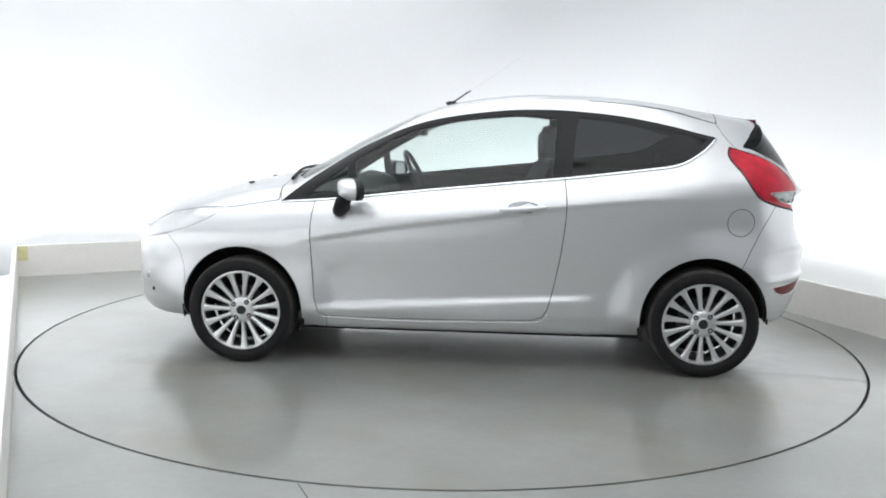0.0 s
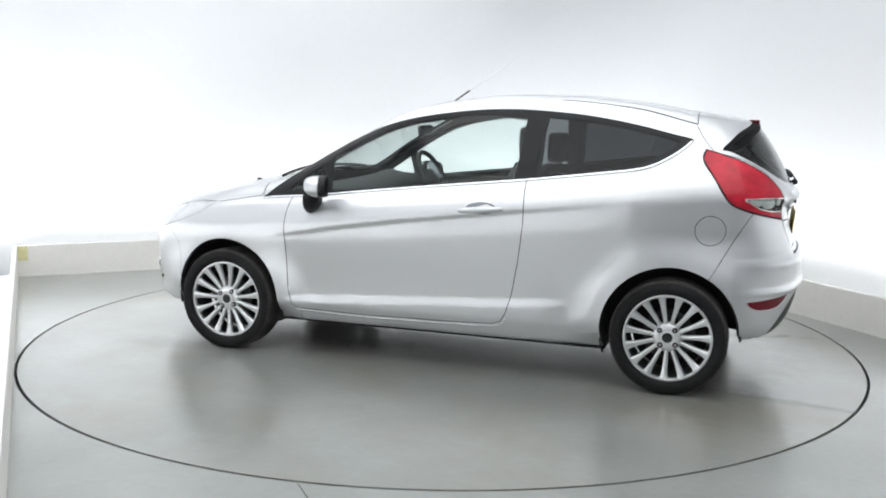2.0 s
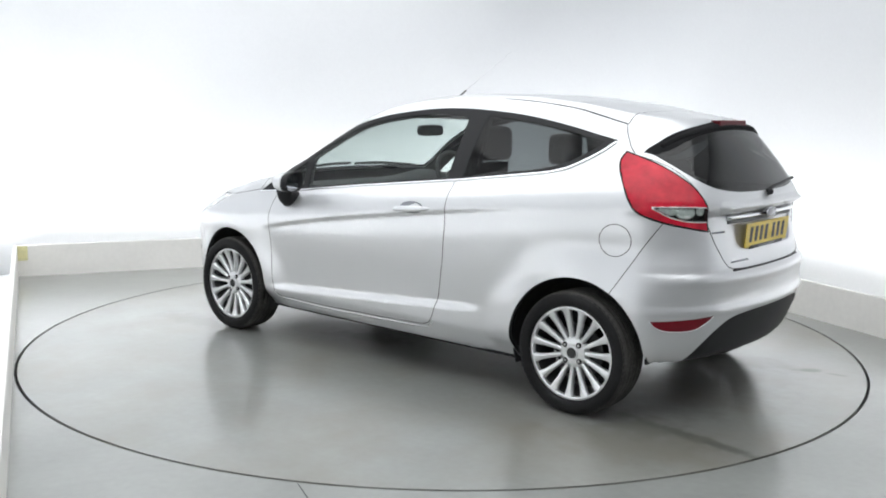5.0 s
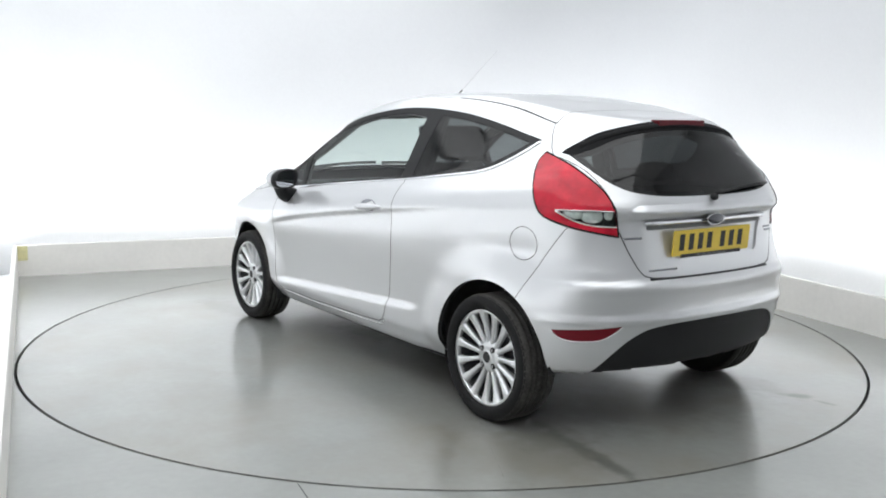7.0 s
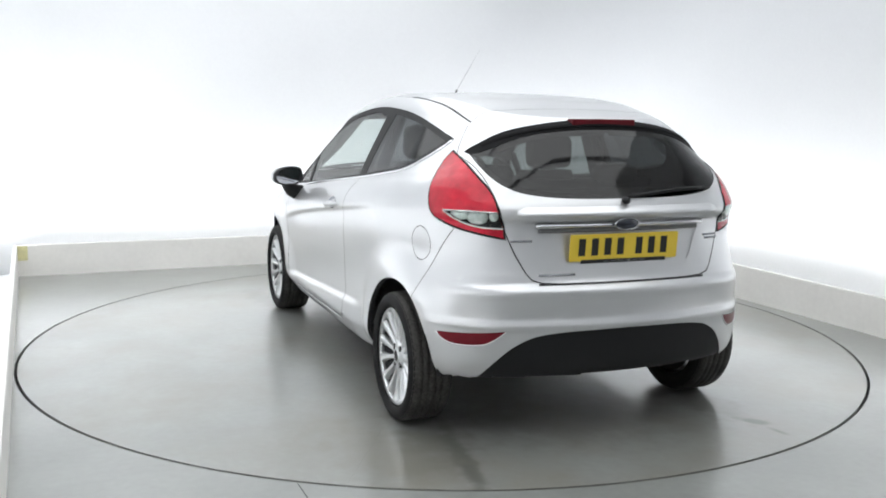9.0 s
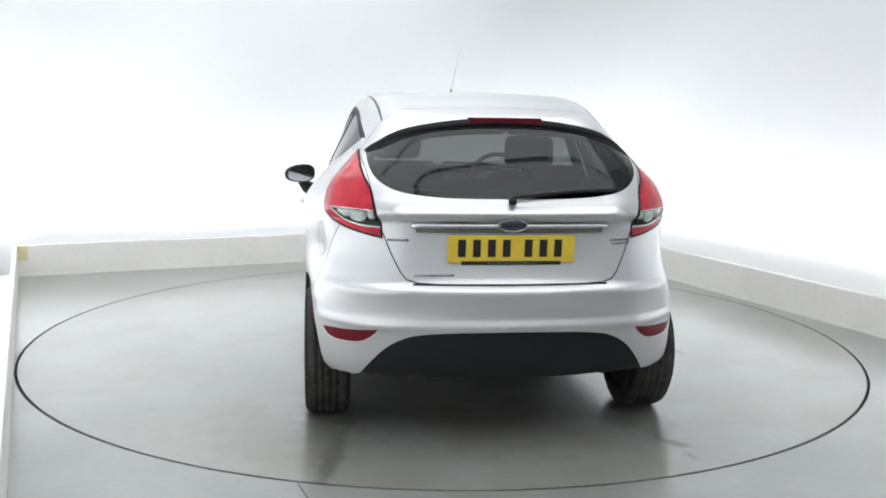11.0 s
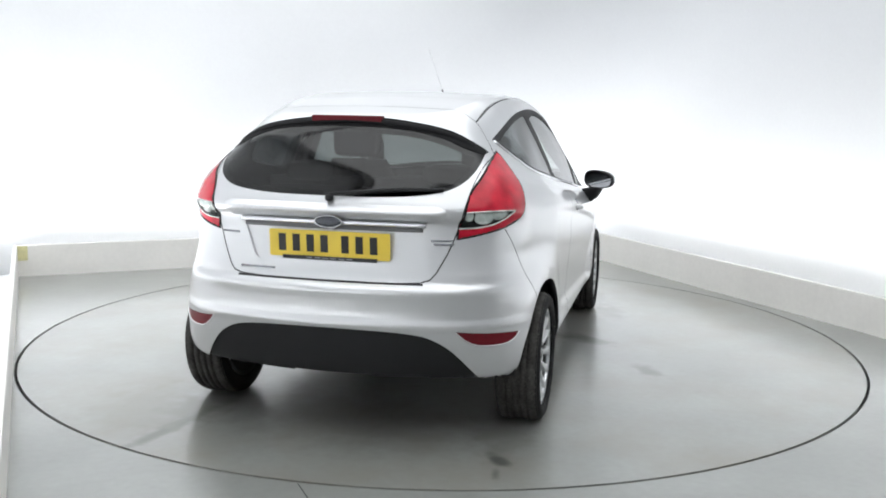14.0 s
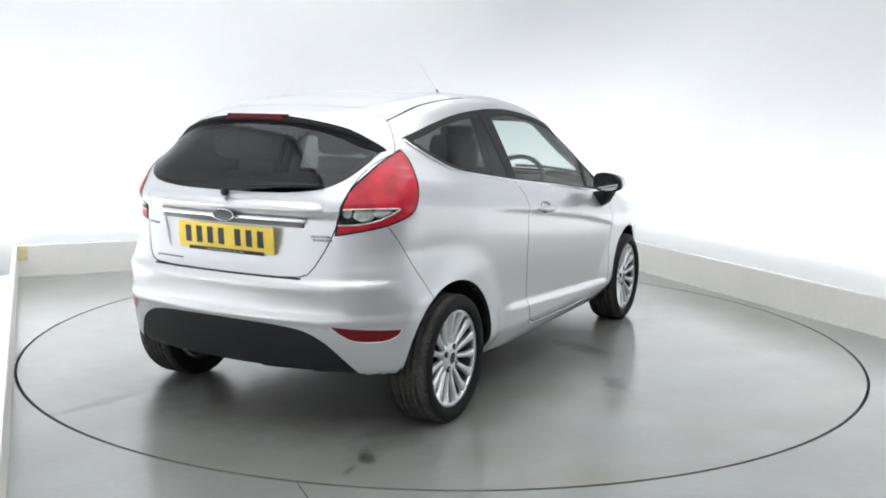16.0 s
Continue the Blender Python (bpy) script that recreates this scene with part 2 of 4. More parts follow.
def cyclorama(part_of):
    """White wall round the bay with swept corners, open towards nothing: it closes behind the camera."""
    bm = bmesh.new()
    x0, x1, y0, y1, r = LEFT - GAP, RIGHT + GAP, FRONT - 0.1, BACK + GAP, 0.9
    ring = []
    for cx, cy, a0 in ((x1 - r, y1 - r, 0), (x0 + r, y1 - r, 90), (x0 + r, y0 + r, 180), (x1 - r, y0 + r, 270)):
        for i in range(13):
            a = radians(a0 + 90 * i / 12)
            ring.append((cx + r * math.cos(a), cy + r * math.sin(a)))
    outer = []
    cols = []
    for x, y in ring:
        cols.append([bm.verts.new((x, y, z)) for z in (-0.05, CEIL)])
        l = math.hypot(x, y)
        outer.append([bm.verts.new((x + 0.1 * x / l, y + 0.1 * y / l, z)) for z in (-0.05, CEIL)])
    n = len(ring)
    for i in range(n):
        j = (i + 1) % n
        if (ring[i][1] < y0 + r + 0.01 and ring[j][1] < y0 + r + 0.01) == (part_of == "white"):
            continue
        bm.faces.new((cols[i][0], cols[i][1], cols[j][1], cols[j][0]))
        bm.faces.new((outer[i][0], outer[j][0], outer[j][1], outer[i][1]))
        for k in (0, 1):
            bm.faces.new((cols[i][k], cols[j][k], outer[j][k], outer[i][k]))
    loose = [v for v in bm.verts if not v.link_faces]
    bmesh.ops.delete(bm, geom=loose, context="VERTS")
    bmesh.ops.recalc_face_normals(bm, faces=bm.faces)
    return bm


# unseen closing wall, kept grey so the car's near side reflects less light
structure("wall_back", cyclorama("grey"), BACKWALL, "unseen grey wall behind the camera, added to darken the car's reflections", True)
structure("wall_cyclorama", cyclorama("white"), WALLPAINT, "smooth white studio wall with swept corners lit from below", True)
structure("trough_floor", box_bm((LEFT - GAP - 0.1, FRONT - 0.15, -0.12), (RIGHT + GAP + 0.1, BACK + GAP + 0.1, -0.055)), WALLPAINT, "white slab below the floor and the light trough")
structure("ceiling", box_bm((LEFT - GAP - 0.1, FRONT - 0.2, CEIL), (RIGHT + GAP + 0.1, BACK + GAP + 0.1, CEIL + 0.1)), WALLPAINT, "white studio ceiling with soft lights")

turntable = tagged(new("turntable"), "flush round grey turntable turning in the studio floor", "turntable")


def deck_sector(a0):
    """A third of the deck, with a thin joint at either side."""
    bm = bmesh.new()
    n, last = 54, None
    for r, z in ((0.004, 0), (0.6, 0), (1.3, 0), (1.9, 0), (RING - 0.008, 0), (RING - 0.008, -0.03)):
        d = 0.0001 / r
        ring = [bm.verts.new((r * math.cos(a), r * math.sin(a), z)) for a in [radians(a0) + d + (radians(120) - 2 * d) * i / n for i in range(n + 1)]]
        if last:
            for i in range(n):
                bm.faces.new((last[i], ring[i], ring[i + 1], last[i + 1]))
        last = ring
    return bm


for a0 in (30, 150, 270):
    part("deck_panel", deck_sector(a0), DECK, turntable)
bm = bmesh.new()
bm.faces.new([bm.verts.new(((RING - 0.014) * math.cos(2 * math.pi * i / 96), (RING - 0.014) * math.sin(2 * math.pi * i / 96), -0.006)) for i in range(96)])
part("deck_core", bm, TRIM, turntable, "dark core under the panels")
structure("floor_joint", box_bm((-1.4675, FRONT, -0.01), (-1.4645, -1.985, 0.0008)), DARK, "thin dark joint between floor sheets")
patch = part("tape_patch", box_bm((LEFT + 0.0, BACK - 0.0025, 0.13), (LEFT + 0.075, BACK + 0.001, KERB - 0.006), 0.001), TAPE)
patch.matrix_world = BAY
tagged(patch, "yellowed tape patch on the end of the upstand", "tape")
bm = bmesh.new()
n = 160
lo_ring = [bm.verts.new(((RING - 0.02) * math.cos(2 * math.pi * i / n), (RING - 0.02) * math.sin(2 * math.pi * i / n), -0.032)) for i in range(n)]
hi_ring = [bm.verts.new(((RING + 0.02) * math.cos(2 * math.pi * i / n), (RING + 0.02) * math.sin(2 * math.pi * i / n), -0.032)) for i in range(n)]
for i in range(n):
    bm.faces.new((lo_ring[i], hi_ring[i], hi_ring[(i + 1) % n], lo_ring[(i + 1) % n]))
structure("ring_channel", bm, DARK, "dark channel round the turntable")
# ---- the shape of the car body (x forward from the middle of the wheelbase, y to its left, z up) ----
WHEEL_X, WHEEL_Y, HUB_Z, TYRE_R, ARCH_R = 1.2445, 0.747, 0.285, 0.290, 0.337


def curve(x, pts):
    """A smooth (monotone cubic) curve through pts."""
    px = np.array([q[0] for q in pts], float)
    py = np.array([q[1] for q in pts], float)
    if px[0] > px[-1]:
        px, py = px[::-1], py[::-1]
    h, d = np.diff(px), np.diff(py) / np.diff(px)
    m = np.zeros(len(px))
    m[0], m[-1] = d[0], d[-1]
    for i in range(1, len(px) - 1):
        if d[i - 1] * d[i] > 0:
            w1, w2 = 2 * h[i] + h[i - 1], h[i] + 2 * h[i - 1]
            m[i] = (w1 + w2) / (w1 / d[i - 1] + w2 / d[i])
    x = np.clip(np.asarray(x, float), px[0], px[-1])
    i = np.clip(np.searchsorted(px, x) - 1, 0, len(px) - 2)
    s = (x - px[i]) / h[i]
    return ((1 + 2 * s) * (1 - s) ** 2 * py[i] + s * (1 - s) ** 2 * h[i] * m[i]
            + s * s * (3 - 2 * s) * py[i + 1] + s * s * (s - 1) * h[i] * m[i + 1])


def step(x, a, b):
    s = np.clip((x - a) / (b - a), 0, 1)
    return s * s * (3 - 2 * s)


def smax(a, b, k):
    h = np.maximum(k - np.abs(a - b), 0) / k
    return np.maximum(a, b) + h * h * k * 0.25


TOP = [(2.15, 0.45), (2.04, 0.64), (1.95, 0.735), (1.8, 0.81), (1.5, 0.895), (1.2, 0.96), (1.08, 0.985), (0.95, 1.045), (0.6, 1.232), (0.3, 1.365),
       (0.1, 1.420), (-0.1, 1.451), (-0.34, 1.469), (-0.68, 1.464), (-1.01, 1.434), (-1.28, 1.389), (-1.5, 1.357), (-1.62, 1.338), (-1.75, 1.304)]
REAR = [(0.12, -1.66), (0.18, -1.72), (0.25, -1.79), (0.33, -1.835), (0.42, -1.863), (0.49, -1.880), (0.505, -1.890), (0.518, -1.887), (0.535, -1.877), (0.57, -1.8735), (0.61, -1.875), (0.645, -1.880), (0.660, -1.873), (0.68, -1.846), (0.72, -1.826), (0.76, -1.816),
        (0.87, -1.796), (0.918, -1.792), (0.957, -1.820), (0.968, -1.820), (1.0, -1.808), (1.03, -1.79), (1.15, -1.727), (1.25, -1.663), (1.32, -1.612), (1.4, -1.575)]
NOSE = [(0.12, 1.93), (0.2, 1.985), (0.26, 2.03), (0.31, 2.022), (0.4, 2.036), (0.5, 2.032), (0.6, 2.018), (0.7, 1.975), (0.76, 1.92), (0.9, 1.85)]
SIDE = [(0.12, 0.72), (0.2, 0.762), (0.24, 0.784), (0.30, 0.809), (0.40, 0.816), (0.5, 0.824), (0.62, 0.836), (0.75, 0.845), (0.83, 0.845), (0.90, 0.828),
        (0.955, 0.795), (0.985, 0.765), (1.005, 0.748), (1.1, 0.705), (1.2, 0.657), (1.35, 0.582), (1.5, 0.5)]
PLAN = [(2.1, -0.33), (1.9, -0.17), (1.7, -0.085), (1.5, -0.04), (1.2, -0.005), (0.8, 0.006), (0.1, 0.004), (-0.8, 0), (-1.2, -0.012), (-1.5, -0.046), (-1.7, -0.095), (-1.9, -0.16)]
CREASE = [(1.05, 0.64), (0.82, 0.684), (0.39, 0.758), (-0.06, 0.821), (-0.5, 0.877), (-0.93, 0.924), (-1.35, 0.958)]
TAPER = [(1.2, -0.075), (0.2, -0.06), (-0.4, -0.01), (-0.8, 0.12), (-1.3, 0.42), (-1.7, 0.6)]


def belt(x):
    return 0.975 - 0.101 * x


def side_y(x, z):
    lift = (belt(x) - 1.0) * step(z, 0.42, 0.8)
    s = z - lift
    y = curve(s, SIDE) + curve(x, PLAN)
    y = y - curve(x, TAPER) * np.maximum(z - belt(x), 0)
    y = y - 0.05 * step(-x, 1.0, 1.45) * step(z, 0.55, 0.8)
    line = z - curve(x, CREASE)
    y = y + 0.011 * step(line, -0.020, 0.008) * (1 - step(line, 0.014, 0.13)) * step(x, -1.3, -0.4) * (1 - step(x, 0.7, 0.98))
    ledge = z - (0.385 - 0.062 * x)
    y = y + 0.019 * (1 - step(ledge, -0.05, 0.0)) * step(x, -0.78, -0.55) * (1 - step(x, 0.75, 0.95))
    for hx, amp in ((WHEEL_X, 0.014), (-WHEEL_X, 0.014)):
        r = np.hypot(x - hx, z - HUB_Z)
        y = y + amp * (1 - step(r, ARCH_R + 0.02, ARCH_R + 0.19)) * step(z, 0.16, 0.34)
        near = 1 - step(r, ARCH_R + 0.06, ARCH_R + 0.2)
        y = y + near * (0.832 - curve(s, SIDE)) * (1 - step(z, 0.45, 0.7)) * step(z, 0.2, 0.36)
    return y


def top_z(x, y):
    glass = step(x, 0.1, 0.5) * (1 - step(x, 1.05, 1.25))
    xs = x + y * y * 0.22 * glass
    crown = 0.07 + 0.06 * step(x, 1.0, 1.5)
    rails = 0.006 * (step(np.abs(y), 0.44, 0.49)) * step(x, -1.7, -1.5) * (1 - step(x, 0.1, 0.4))
    return curve(xs, TOP) - crown * y * y - rails


def rear_x(y, z):
    a = curve(z, [(0.3, 0.27), (0.5, 0.26), (0.65, 0.2), (0.72, 0.13), (0.95, 0.13), (1.2, 0.2), (1.4, 0.25)])
    return curve(z, REAR) + a * y * y


def body(x, y, z):
    """Below nought inside the body, above it outside."""
    a = np.abs(y) - side_y(x, z)
    b = rear_x(y, z) - x
    c = x - curve(z, NOSE) + 0.3 * y * y
    d = z - top_z(x, y)
    kd = 0.06 + 0.05 * step(x, 0.9, 1.3)
    f = smax(a, b, curve(z, [(0.3, 0.2), (0.6, 0.24), (0.95, 0.3), (1.3, 0.26)]))
    f = smax(f, c, 0.3)
    f = smax(f, d, kd)
    low = 0.165 + 0.088 * step(-x, 1.35, 1.62) + 0.015 * step(x, 1.4, 1.6)
    return smax(f, low - z, 0.05)
def normals_at(p):
    """Outward unit normals of the body's shape at the points p (n x 3)."""
    e, g = 0.004, np.zeros_like(p)
    for i in range(3):
        d = np.zeros(3)
        d[i] = e
        a, b = p + d, p - d
        g[:, i] = body(a[:, 0], a[:, 1], a[:, 2]) - body(b[:, 0], b[:, 1], b[:, 2])
    g[np.abs(p[:, 1]) < 1e-5, 1] = 0
    return g / np.maximum(np.linalg.norm(g, axis=1), 1e-9)[:, None]


def march(a, b):
    """Points where the segments from a (inside) to b (outside) leave the body."""
    a, b = np.atleast_2d(np.array(a, float)), np.atleast_2d(np.array(b, float))
    s, e = np.zeros(len(a)), np.ones(len(a))
    for _ in range(32):
        m = (s + e) / 2
        q = a + (b - a) * m[:, None]
        inside = body(q[:, 0], q[:, 1], q[:, 2]) < 0
        s, e = np.where(inside, m, s), np.where(inside, e, m)
    return a + (b - a) * s[:, None]


def on_side(xz, out=0.0):
    p = march([(x, 0.2, z) for x, z in xz], [(x, 1.2, z) for x, z in xz])
    return p + normals_at(p) * out


def on_rear(yz, out=0.0):
    p = march([(-1.1, y, z) for y, z in yz], [(-2.2, y, z) for y, z in yz])
    return p + normals_at(p) * out


def on_top(xy, out=0.0):
    p = march([(x, y, 0.7) for x, y in xy], [(x, y, 1.8) for x, y in xy])
    return p + normals_at(p) * out


def hull_grid(nx=200, ny=44, nz=92):
    """The left half of the body as a quad mesh: points on a box are drawn in along rays until they meet the body."""
    lo, hi = np.array([-2.1, 0.0, 0.05]), np.array([2.3, 1.1, 1.7])
    ilo, ihi = np.array([-1.2, 0.0, 0.42]), np.array([1.35, 0.3, 0.78])
    faces, verts, index = [], [], {}

    def vid(i, j, k):
        key = (i, j, k)
        if key not in index:
            index[key] = len(verts)
            verts.append((i / nx, j / ny, k / nz))
        return index[key]

    for i in range(nx):
        for k in range(nz):
            faces.append((vid(i + 1, ny, k), vid(i, ny, k), vid(i, ny, k + 1), vid(i + 1, ny, k + 1)))
        for j in range(ny):
            faces.append((vid(i, j, nz), vid(i + 1, j, nz), vid(i + 1, j + 1, nz), vid(i, j + 1, nz)))
            faces.append((vid(i + 1, j, 0), vid(i, j, 0), vid(i, j + 1, 0), vid(i + 1, j + 1, 0)))
    for j in range(ny):
        for k in range(nz):
            faces.append((vid(0, j + 1, k), vid(0, j, k), vid(0, j, k + 1), vid(0, j + 1, k + 1)))
            faces.append((vid(nx, j, k), vid(nx, j + 1, k), vid(nx, j + 1, k + 1), vid(nx, j, k + 1)))
    u = np.array(verts)
    return march(ilo + u * (ihi - ilo), lo + u * (hi - lo)), faces


# ---- panels: outlines on the body, seen from the side (x, z), from behind (y, z), from above (x, y) or from the rear corner ----
S2 = math.sqrt(0.5)
VIEWS = {"side": ((1, 0, 0), (0, 0, 1)), "rear": ((0, 1, 0), (0, 0, 1)), "top": ((1, 0, 0), (0, 1, 0)), "corner": ((S2, S2, 0), (0, 0, 1))}
DOOR_FRONT = [(0.842, 0.892), (0.853, 0.80), (0.858, 0.69), (0.849, 0.53), (0.836, 0.35), (0.815, 0.277), (0.775, 0.255)]
DOOR_LOW = [(0.39, 0.248), (-0.1, 0.256), (-0.345, 0.266), (-0.392, 0.285), (-0.42, 0.33)]
DOOR_BACK = [(-0.447, 0.43), (-0.483, 0.63), (-0.502, 0.80), (-0.505, 0.90), (-0.495, 1.026)]
SILL_LINE = [(1.034, 0.868), (0.711, 0.895), (0.403, 0.930), (0.1, 0.964), (-0.202, 0.996), (-0.499, 1.027), (-0.734, 1.056), (-0.939, 1.082), (-1.05, 1.098), (-1.13, 1.122), (-1.208, 1.165), (-1.26, 1.203), (-1.302, 1.244)]
ROOF_LINE = [(-1.295, 1.25), (-1.21, 1.269), (-1.03, 1.312), (-0.796, 1.353), (-0.553, 1.376), (-0.37, 1.382), (-0.186, 1.376), (0.03, 1.352), (0.22, 1.318), (0.36, 1.277), (0.466, 1.232), (0.652, 1.140), (0.861, 1.004), (0.96, 0.930)]
DLO = SILL_LINE + ROOF_LINE
DOOR_GLASS = [(0.622, 0.918), (0.403, 0.943), (0.1, 0.977), (-0.2, 1.009), (-0.424, 1.034), (-0.436, 1.12), (-0.452, 1.337), (-0.30, 1.352), (-0.187, 1.350), (0.03, 1.328), (0.2, 1.296), (0.33, 1.258), (0.44, 1.213), (0.635, 1.10)]
SAIL_GLASS = [(0.90, 0.900), (0.665, 0.923), (0.68, 1.065), (0.80, 0.985)]
REAR_GLASS = [(-0.527, 1.045), (-0.734, 1.073), (-0.939, 1.10), (-1.04, 1.117), (-1.11, 1.143), (-1.185, 1.188), (-1.25, 1.237), (-1.17, 1.258), (-1.02, 1.292), (-0.79, 1.329), (-0.57, 1.349), (-0.55, 1.25)]
LAMP = [(-0.545, 1.20), (-0.61, 1.172), (-0.675, 1.14), (-0.77, 1.075), (-0.815, 1.03), (-0.848, 0.965), (-0.866, 0.858), (-0.76, 0.877), (-0.644, 0.901), (-0.548, 0.937), (-0.512, 0.985), (-0.498, 1.05), (-0.50, 1.12), (-0.515, 1.165)]
LAMP_CLEAR = [(-0.605, 0.966), (-0.73, 0.968), (-0.842, 0.966), (-0.854, 0.903), (-0.77, 0.907), (-0.69, 0.924)]
WINDOW = [(-0.05, 1.303), (0.13, 1.300), (0.30, 1.285), (0.42, 1.255), (0.50, 1.220), (0.575, 1.19), (0.572, 1.15), (0.555, 1.11), (0.52, 1.075), (0.455, 1.046), (0.34, 1.029), (0.2, 1.022), (-0.05, 1.020)]
LIP = [(-0.05, 1.347), (0.13, 1.339), (0.30, 1.319), (0.44, 1.285), (0.545, 1.226), (0.582, 1.197), (0.575, 1.19), (0.50, 1.220), (0.42, 1.255), (0.30, 1.285), (0.13, 1.300), (-0.05, 1.303)]
TAILGATE = [(-0.05, 0.680), (0.30, 0.681), (0.385, 0.685), (0.425, 0.697), (0.449, 0.725), (0.487, 0.80), (0.525, 0.90), (0.545, 0.96), (0.565, 1.06), (0.583, 1.13), (0.605, 1.195), (0.68, 1.235), (0.80, 1.3), (0.80, 1.6), (-0.05, 1.6)]
SEAM = [(-1.0, 1.6), (-1.30, 1.6), (-1.30, 1.36), (-1.303, 1.335), (-1.335, 1.275), (-1.375, 1.222), (-1.42, 1.18), (-1.0, 1.18)]
RECESS = [(-0.05, 0.925), (0.405, 0.925), (0.375, 0.86), (0.340, 0.775), (0.325, 0.757), (-0.05, 0.752)]
DIFFUSER = [(-0.05, 0.493), (0.23, 0.487), (0.36, 0.476), (0.43, 0.459), (0.50, 0.418), (0.56, 0.352), (0.615, 0.274), (0.63, 0.1), (-0.05, 0.1)]
REFLECTOR = [(0.758, 0.469), (0.65, 0.477), (0.533, 0.491), (0.565, 0.457), (0.615, 0.429), (0.70, 0.425), (0.742, 0.442)]
BUMPER = [(-1.68, 0.92), (-1.613, 0.903), (-1.53, 0.769), (-1.442, 0.605), (-1.36, 0.47), (-1.36, 0.1), (-2.2, 0.1), (-2.2, 0.92)]
ROOF = [(-1.30, -0.05), (-1.315, 0.495), (-1.01, 0.497), (-0.68, 0.515), (-0.2, 0.525), (0.2, 0.515), (0.30, 0.50), (0.345, 0.3), (0.36, -0.05)]
SCREEN = [(1.07, -0.05), (1.05, 0.25), (0.98, 0.5), (0.93, 0.63), (0.85, 0.61), (0.65, 0.545), (0.46, 0.515), (0.32, 0.495), (0.355, 0.3), (0.37, -0.05)]
BONNET = [(1.045, 0.874), (1.19, 0.849), (1.32, 0.827), (1.5, 0.818), (1.69, 0.781), (1.80, 0.725), (1.86, 0.685), (2.3, 0.65), (2.3, 1.2), (1.045, 1.2)]
WING = [*DOOR_FRONT, (0.78, 0.1), (1.75, 0.1), (1.75, 0.95), (1.045, 0.95), (1.034, 0.873), (0.95, 0.88)]
NOSE_PANEL = [(1.57, 0.1), (1.57, 0.5), (1.60, 0.60), (1.68, 0.675), (1.851, 0.632), (1.862, 0.69), (2.3, 0.655), (2.3, 0.1)]
HEADLAMP = [(1.36, 0.826), (1.435, 0.766), (1.566, 0.710), (1.678, 0.677), (1.851, 0.632), (1.86, 0.682), (1.80, 0.722), (1.69, 0.778), (1.5, 0.815)]


def smooth_line(pts, k=6):
    """A rounded line through pts (Catmull-Rom)."""
    p = [np.array(q, float) for q in pts]
    p = [2 * p[0] - p[1]] + p + [2 * p[-1] - p[-2]]
    out = []
    for i in range(1, len(p) - 2):
        for j in range(k):
            t = j / k
            out.append(tuple(0.5 * (2 * p[i] + (p[i + 1] - p[i - 1]) * t + (2 * p[i - 1] - 5 * p[i] + 4 * p[i + 1] - p[i + 2]) * t * t + (3 * p[i] - p[i - 1] - 3 * p[i + 1] + p[i + 2]) * t ** 3)))
    return out + [tuple(p[-2])]


def rounded(poly, corners, k=3):
    """The outline with its runs between the named corners turned into smooth curves."""
    n, out = len(poly), []
    for a, b in zip(corners, corners[1:] + [corners[0] + n]):
        out += smooth_line([poly[i % n] for i in range(a, b + 1)], k)[:-1]
    return out


def circle(cx, cz, r, n=40):
    return [(cx + r * math.cos(2 * math.pi * i / n), cz + r * math.sin(2 * math.pi * i / n)) for i in range(n)]


def inside(poly, u, v):
    hit, j = False, len(poly) - 1
    for i in range(len(poly)):
        (a, b), (c, d) = poly[i], poly[j]
        if (b > v) != (d > v) and u < (c - a) * (v - b) / (d - b) + a:
            hit = not hit
        j = i
    return hit


def cut_panel(bm, layer, region, poly, view, where, only=None):
    """Cuts the outline into the faces for which where(centre) holds, and gives the faces in it that region."""
    ea, eb = Vector(VIEWS[view][0]), Vector(VIEWS[view][1])
    way = ea.cross(eb)
    us, vs = [q[0] for q in poly], [q[1] for q in poly]
    lo, hi = (min(us) - 0.03, min(vs) - 0.03), (max(us) + 0.03, max(vs) + 0.03)
    near = set()
    for f in bm.faces:
        c = f.calc_center_median()
        if lo[0] < c.dot(ea) < hi[0] and lo[1] < c.dot(eb) < hi[1] and where(c) and (only is None or f[layer] == only):
            near.add(f)
    for (a, b), (c, d) in zip(poly, poly[1:] + poly[:1]):
        seg = ea * (c - a) + eb * (d - b)
        if seg.length < 1e-6:
            continue
        nrm = way.cross(seg).normalized()
        base = ea * a + eb * b
        k0, k1 = min(a, c) - 1e-4, max(a, c) + 1e-4
        l0, l1 = min(b, d) - 1e-4, max(b, d) + 1e-4
        sel = []
        for f in near:
            co = [v.co for v in f.verts]
            u = [q.dot(ea) for q in co]
            if max(u) < k0 or min(u) > k1:
                continue
            w = [q.dot(eb) for q in co]
            if max(w) < l0 or min(w) > l1:
                continue
            s = [(q - base).dot(nrm) for q in co]
            if min(s) < -1e-5 and max(s) > 1e-5:
                sel.append(f)
        if not sel:
            continue
        geom = list({v for f in sel for v in f.verts}) + list({e for f in sel for e in f.edges}) + sel
        res = bmesh.ops.bisect_plane(bm, geom=geom, dist=1e-5, plane_co=base, plane_no=nrm)
        near.difference_update(sel)
        near.update(g for g in res["geom"] if isinstance(g, bmesh.types.BMFace))
    for f in near:
        if f.is_valid:
            c = f.calc_center_median()
            if inside(poly, c.dot(ea), c.dot(eb)):
                f[layer] = region


